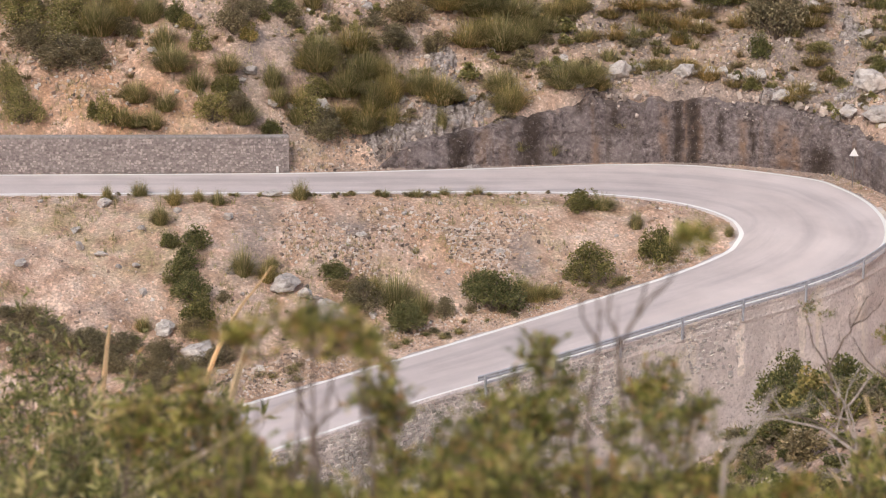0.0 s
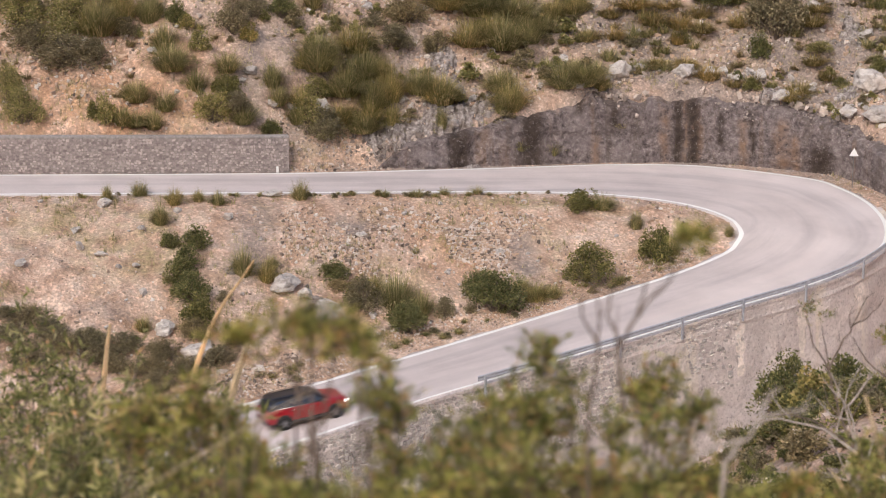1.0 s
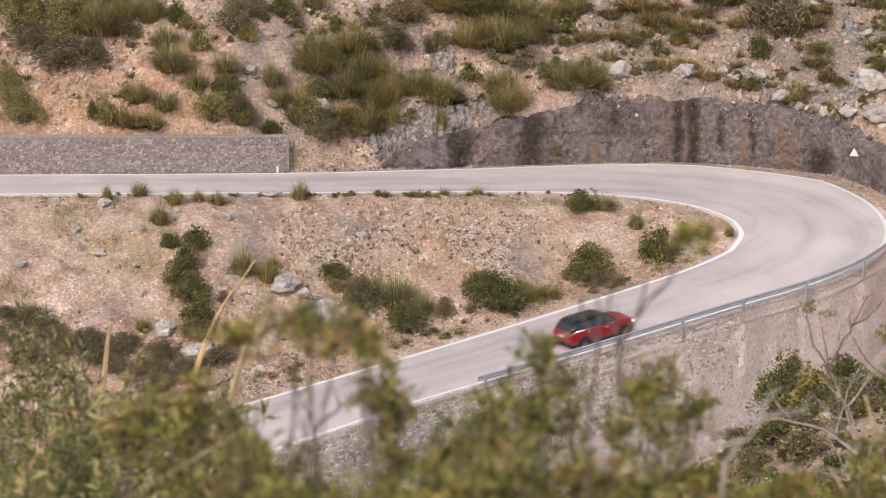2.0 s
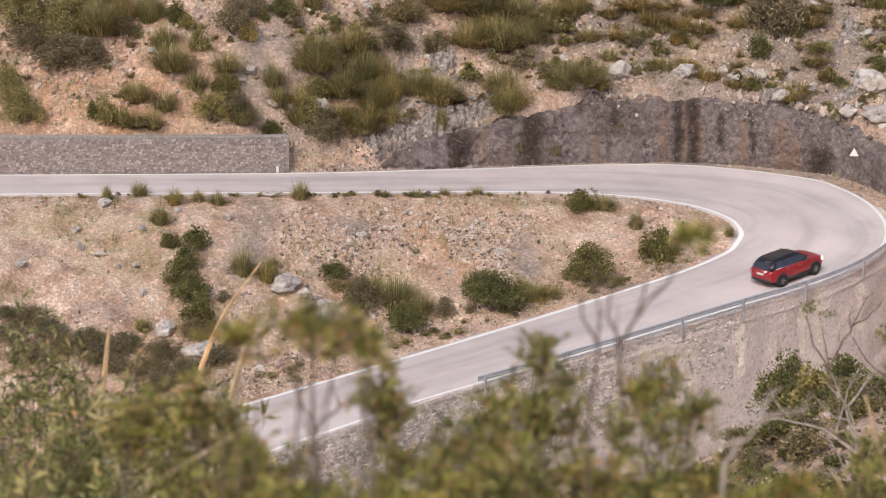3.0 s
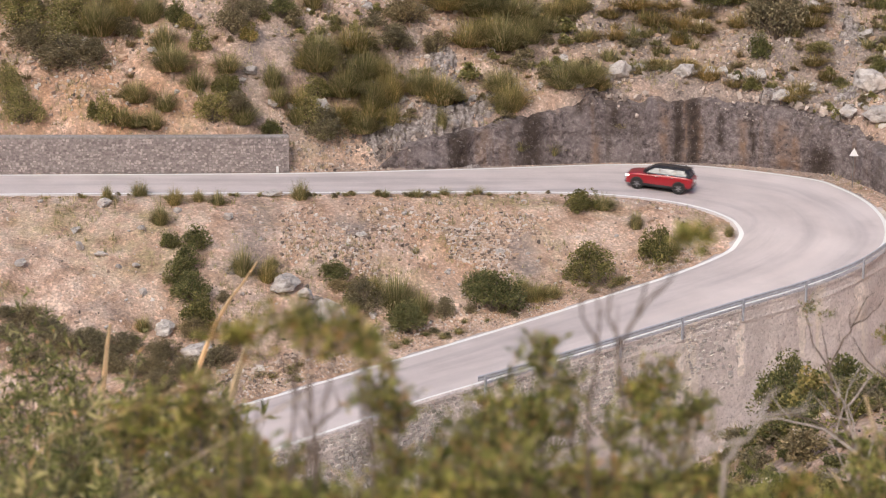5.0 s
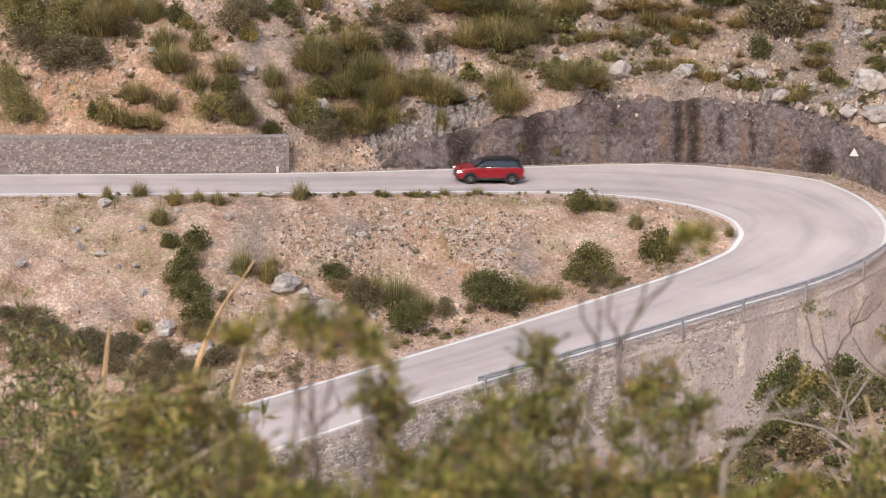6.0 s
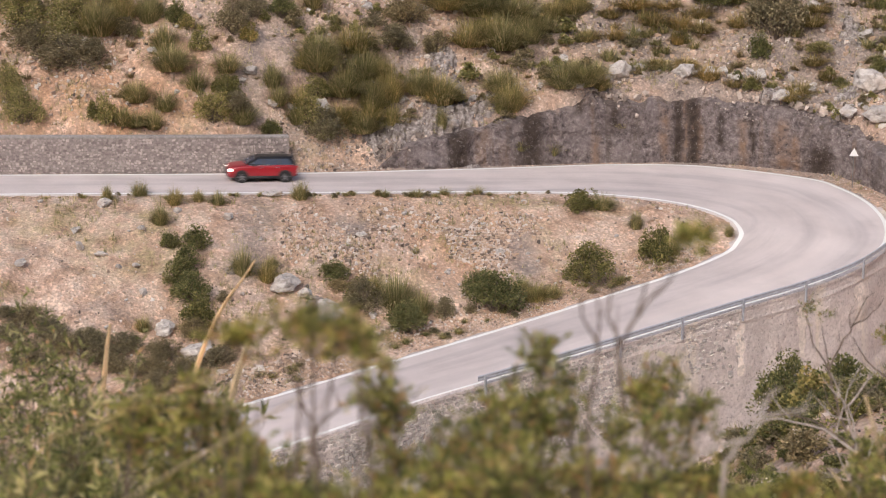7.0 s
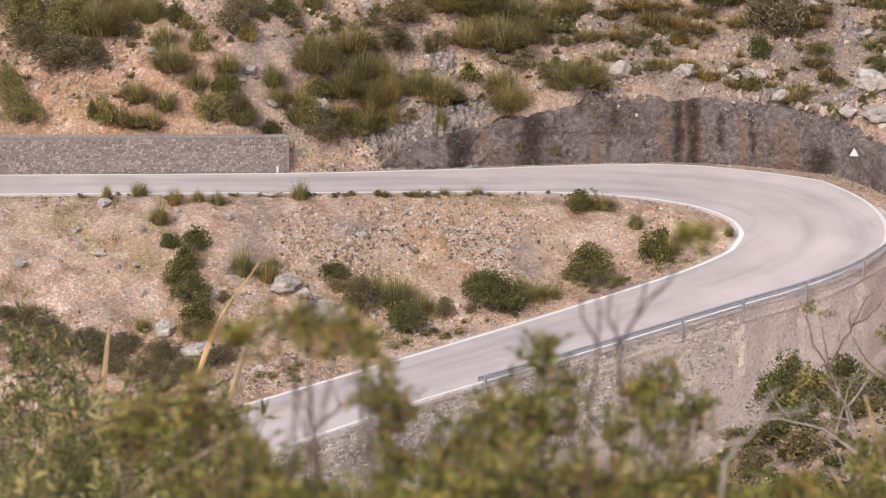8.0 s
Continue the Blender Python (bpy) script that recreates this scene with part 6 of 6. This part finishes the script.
def quad_part(name, corners, thick, out, material, parent, label=""):
    """A thin pane through four corners, thickened along out."""
    o = Vector(out).normalized() * thick
    c = [Vector(v) for v in corners]
    verts = [tuple(v) for v in c] + [tuple(v + o) for v in c]
    faces = [(0, 1, 2, 3), (7, 6, 5, 4)] + [(i, i + 4, (i + 1) % 4 + 4, (i + 1) % 4) for i in range(4)]
    return part(name, mesh_of(name, verts, faces, material), None, parent, label)


def build_wheel(car, x, y):
    side = 1 if y > 0 else -1
    wheel = new("wheel")
    wheel.parent = car
    wheel.location = (x, y, 0.335)
    prof = [(0.215, -0.10), (0.30, -0.112), (0.328, -0.085), (0.335, -0.03), (0.335, 0.03), (0.328, 0.085), (0.30, 0.112), (0.215, 0.10)]
    verts, faces, n = [], [], 32
    for i in range(n):
        a = 2 * math.pi * i / n
        verts += [(r * math.cos(a), d, r * math.sin(a)) for r, d in prof]
    m = len(prof)
    for i in range(n):
        k = (i + 1) % n
        for j in range(m):
            q = (j + 1) % m
            faces.append((i * m + j, i * m + q, k * m + q, k * m + j))
    part("tyre", mesh_of("tyre", verts, faces, RUBBER, True), None, wheel)
    bm = bmesh.new()
    bmesh.ops.create_cone(bm, segments=32, radius1=0.222, radius2=0.222, depth=0.05, cap_ends=True, matrix=Matrix.Translation((0, side * 0.070, 0)) @ Matrix.Rotation(math.pi / 2, 4, "X"))
    part("rim_barrel", bm, PLASTIC, wheel)
    bm = bmesh.new()
    for i in range(5):
        m4 = Matrix.Rotation(i * 2 * math.pi / 5, 4, "Y") @ Matrix.Translation((0.11, side * 0.098, 0)) @ Matrix.Diagonal((0.20, 0.03, 0.055, 1))
        bmesh.ops.create_cube(bm, size=1, matrix=m4)
    bmesh.ops.create_cone(bm, segments=16, radius1=0.055, radius2=0.05, depth=0.05, cap_ends=True, matrix=Matrix.Translation((0, side * 0.10, 0)) @ Matrix.Rotation(math.pi / 2, 4, "X"))
    part("rim", bm, ALLOY, wheel, "grey five spoke alloy rim")
    return wheel


def build_car():
    car = tagged(new("car"), "red compact crossover car with black roof driving on the road", "car")
    loft("body", [body_ring(2.14, 0.36, 0.70, 0.60), body_ring(2.08, 0.27, 0.86, 0.76), body_ring(1.92, 0.24, 0.955, 0.855), body_ring(1.45, 0.23, 1.02, 0.905), body_ring(0.95, 0.23, 1.06, 0.91),
                  body_ring(0.0, 0.23, 1.075, 0.91), body_ring(-1.0, 0.23, 1.10, 0.915), body_ring(-1.6, 0.25, 1.10, 0.91), body_ring(-1.98, 0.30, 1.07, 0.86), body_ring(-2.12, 0.36, 0.99, 0.78), body_ring(-2.15, 0.42, 0.92, 0.70)],
         RED, car, "glossy red painted body")
    # cabin below the roof: dark pillars, then panes
    def cabin_ring(front, back, w, z):
        return [(front, y * w * 0.8, z) for y in (-1, -0.35, 0.35, 1)] + [(front - 0.18, w, z), ((front + back) / 2, w * 1.01, z), (back + 0.12, w, z)] + [(back, y * w * 0.85, z) for y in (1, 0.35, -0.35, -1)] + [(back + 0.12, -w, z), ((front + back) / 2, -w * 1.01, z), (front - 0.18, -w, z)]
    loft("pillar_frame", [cabin_ring(1.08, -2.07, 0.81, 1.0), cabin_ring(0.78, -1.96, 0.745, 1.22), cabin_ring(0.40, -1.77, 0.62, 1.47)], BLACK, car, "black window pillars", 0)
    roof = [cabin_ring(0.48, -1.80, 0.64, 1.445), cabin_ring(0.40, -1.82, 0.63, 1.485), cabin_ring(0.20, -1.70, 0.53, 1.535), cabin_ring(-0.15, -1.35, 0.26, 1.56)]
    loft("roof", roof, BLACK, car, "black painted roof", 2)
    for s in (-1, 1):
        spans = [(0.80, 0.02, 0.02), (-0.06, -0.96, -0.96), (-1.04, -1.74, -1.56)]
        for front, back, tip in spans:
            y0, y1 = s * 0.792, s * 0.650
            top_front = min(front, 0.26)
            corners = [(front, y0, 1.10), (back, y0, 1.115), (tip, y1, 1.43), (top_front, y1, 1.43)]
            quad_part("side_window", corners, 0.018, (0, s, 0.3), GLASS_DARK, car, "dark tinted side window")
        box_part("belt_trim", (2.75, 0.02, 0.028), (-0.46, s * 0.858, 1.085), CHROME, car, "chrome trim strip", 0.006, (0, 0.9, 0))
        box_part("sill_cladding", (1.75, 0.05, 0.17), (0.0, s * 0.885, 0.33), PLASTIC, car, "black plastic sill")
        box_part("roof_rail", (1.6, 0.025, 0.025), (-0.66, s * 0.50, 1.575), PLASTIC, car, "black roof rail", 0.012)
        for x in (0.45, -1.15):
            box_part("rail_foot", (0.10, 0.03, 0.07), (x - 0.35, s * 0.50, 1.55), PLASTIC, car)
        box_part("wing_mirror", (0.16, 0.22, 0.14), (0.62, s * 0.98, 1.12), BLACK, car, "black wing mirror", 0.04)
        for x in (0.12, -0.88):
            box_part("door_handle", (0.18, 0.03, 0.03), (x, s * 0.925, 0.93), CHROME, car, "chrome door handle", 0.008)
        bm = bmesh.new()
        bmesh.ops.create_uvsphere(bm, u_segments=20, v_segments=12, radius=1, matrix=Matrix.Translation((1.965, s * 0.69, 0.745)) @ Matrix.Diagonal((0.15, 0.13, 0.105, 1)))
        part("headlight", bm, LAMP, car, "round lit headlight", True)
        box_part("tail_light", (0.05, 0.15, 0.28), (-2.125, s * 0.70, 0.84), TAIL, car, "red upright tail light", 0.02, (0, 0, -s * 18))
        for x in (-1.335, 1.335):
            verts, faces, n = [], [], 18
            for i in range(n + 1):
                a = math.pi * (-0.06 + 1.12 * i / n)
                for r, d in ((0.375, 0.80), (0.375, 0.935), (0.445, 0.93), (0.455, 0.80)):
                    verts.append((x + r * math.cos(a), s * d, 0.335 + r * math.sin(a)))
            for i in range(n):
                for j in range(4):
                    k = (j + 1) % 4
                    faces.append((i * 4 + j, i * 4 + k, i * 4 + 4 + k, i * 4 + 4 + j))
            part("wheel_arch", mesh_of("wheel_arch", verts, faces, PLASTIC, True), None, car, "black plastic wheel arch")
            bm = bmesh.new()
            bmesh.ops.create_cone(bm, segments=28, radius1=0.385, radius2=0.385, depth=0.30, cap_ends=True, matrix=Matrix.Translation((x, s * 0.775, 0.335)) @ Matrix.Rotation(math.pi / 2, 4, "X"))
            part("wheel_well", bm, RUBBER, car)
    quad_part("windscreen", [(1.065, -0.62, 1.085), (1.065, 0.62, 1.085), (0.47, 0.53, 1.44), (0.47, -0.53, 1.44)], 0.02, (0.6, 0, 1), GLASS_DARK, car, "dark windscreen")
    quad_part("rear_window", [(-2.058, -0.64, 1.04), (-2.058, 0.64, 1.04), (-1.835, 0.50, 1.43), (-1.835, -0.50, 1.43)], 0.02, (-1, 0, 0.3), GLASS_DARK, car, "dark rear window")
    box_part("spoiler", (0.18, 0.98, 0.04), (-1.84, 0, 1.475), BLACK, car, "black roof spoiler", 0.02, (0, -8, 0))
    box_part("rear_cladding", (0.12, 1.46, 0.20), (-2.12, 0, 0.42), PLASTIC, car, "black lower rear bumper", 0.04)
    box_part("front_cladding", (0.12, 1.30, 0.16), (2.10, 0, 0.36), PLASTIC, car, "black lower front bumper", 0.04)
    box_part("grille", (0.04, 0.86, 0.22), (2.145, 0, 0.62), PLASTIC, car, "black front grille", 0.015)
    box_part("tailgate_strip", (0.03, 1.0, 0.03), (-2.13, 0, 0.985), CHROME, car, "chrome tailgate strip", 0.008)
    box_part("number_plate", (0.02, 0.50, 0.11), (-2.168, 0, 0.78), PLATE, car, "white number plate", 0.004)
    box_part("underbody", (3.7, 1.4, 0.10), (0, 0, 0.24), RUBBER, car, "dark underside", 0.02)
    wheels = [build_wheel(car, x, y) for x in (-1.335, 1.335) for y in (-0.845, 0.845)]
    return car, wheels


CAR, WHEELS = build_car()


# ---- the car's drive ----
CAR_PATH = [(-60.0, 67.6), (-35.0, 79.25), (-22.25, 85.21), (-9.56, 91.12), (1.22, 96.39), (10.02, 101.77), (18.62, 107.55), (21.25, 110.42), (22.35, 114.39),
            (21.47, 117.92), (18.64, 120.76), (11.15, 123.22), (2.91, 122.03), (-11.2, 119.28), (-24.62, 115.3), (-39.96, 110.76), (-56.0, 106.5)]
DRIVE, DRIVE_S = spline(CAR_PATH, 0.25)
S_START = float(DRIVE_S[int(np.argmin(np.hypot(DRIVE[:, 0] + 22.25, DRIVE[:, 1] - 85.21)))])
TIMES = [(0.0, -0.6), (0.5, 8.3), (1.0, 16.9), (1.3, 22.3), (1.5, 25.7), (1.6, 27.4), (1.9, 32.3), (2.2, 37.2), (2.5, 42.2), (2.8, 46.2), (3.0, 47.9), (3.2, 50.7), (3.5, 53.0), (3.7, 54.6),
         (4.0, 57.3), (4.2, 59.3), (4.5, 62.3), (4.7, 64.5), (5.2, 69.8), (5.8, 76.4), (6.0, 78.8), (6.5, 85.7), (7.0, 93.15), (7.4, 100.1), (7.8, 107.9), (8.0, 111.8)]


def on_path(s):
    i = min(max(s / 0.25, 0), len(DRIVE) - 1.001)
    k, f = int(i), i - int(i)
    p = DRIVE[k] * (1 - f) + DRIVE[k + 1] * f
    j = np.argsort((LANE[:, 0] - p[0]) ** 2 + (LANE[:, 1] - p[1]) ** 2)[:1]
    d = LANE[j[0]]
    along = float(np.dot(p - d[:2], TANGENT[j[0]]))
    return Vector((p[0], p[1], float(np.interp(LANE_S[j[0]] + along, LANE_S, LANE[:, 2]))))


def car_pose(s):
    back, front = on_path(s - 1.33), on_path(s + 1.33)
    ahead = (front - back).normalized()
    side = Vector((0, 0, 1)).cross(ahead).normalized()
    up = ahead.cross(side)
    mid = (back + front) / 2 + Vector((0, 0, 0.012))
    return Matrix(((ahead.x, side.x, up.x, mid.x), (ahead.y, side.y, up.y, mid.y), (ahead.z, side.z, up.z, mid.z), (0, 0, 0, 1)))


def motions():
    ts, ss = np.array(TIMES).T
    slopes = np.gradient(ss, ts)
    rows, roll = [], {w: [] for w in WHEELS}
    for i in range(81):
        t = i / 10
        k = min(max(int(np.searchsorted(ts, t, "right")) - 1, 0), len(ts) - 2)
        h = ts[k + 1] - ts[k]
        u = (t - ts[k]) / h
        s = ((2 * u**3 - 3 * u**2 + 1) * ss[k] + (u**3 - 2 * u**2 + u) * h * slopes[k] + (3 * u**2 - 2 * u**3) * ss[k + 1] + (u**3 - u**2) * h * slopes[k + 1])
        yaw = float(np.interp(t, [2.2, 2.8, 3.2, 3.5, 3.8, 4.2, 4.5, 5.1], [0, -3, -7, -4, -7, -8, -7, 0]))
        rows.append((t, car_pose(S_START + s) @ Matrix.Rotation(radians(yaw), 4, "Z")))
        for w in WHEELS:
            roll[w].append((t, s))
    walk(CAR, rows)
    lean = [(0.0, 3.2), (0.5, 1.2), (1.0, 0.0), (1.5, -0.4), (2.2, 0.5), (3.0, 1.2), (3.5, 1.7), (4.5, 1.0), (5.5, 0.4), (6.5, 0.0), (7.0, 0.2), (8.0, 1.0)]
    walk(BENT, [(t, Matrix.Translation(BENT.location) @ Matrix.Rotation(radians(0.7 * a), 4, "Y")) for t, a in lean])
    for n, shrub in enumerate(SWAYING):
        sway = [(t / 2, 0.16 * math.sin(1.9 * t / 2 + n) + 0.09 * math.sin(4.3 * t / 2 + 2.1 * n)) for t in range(17)]
        walk(shrub, [(t, Matrix.Translation(shrub.location) @ Matrix.Rotation(radians(a), 4, "Y")) for t, a in sway])
    for w, spins in roll.items():
        turns = []
        for (t0, s0), (t1, s1) in zip(spins, spins[1:]):
            for q in range(4):
                turns.append((t0 + (t1 - t0) * q / 4, s0 + (s1 - s0) * q / 4))
        turns.append(spins[-1])
        keyed, last = [], -1
        for t, s in turns:
            if frame(t) != last:
                last = frame(t)
                keyed.append((t, Matrix.Translation(w.location) @ Matrix.Rotation(s / 0.41, 4, "Y")))
        walk(w, keyed)


motions()
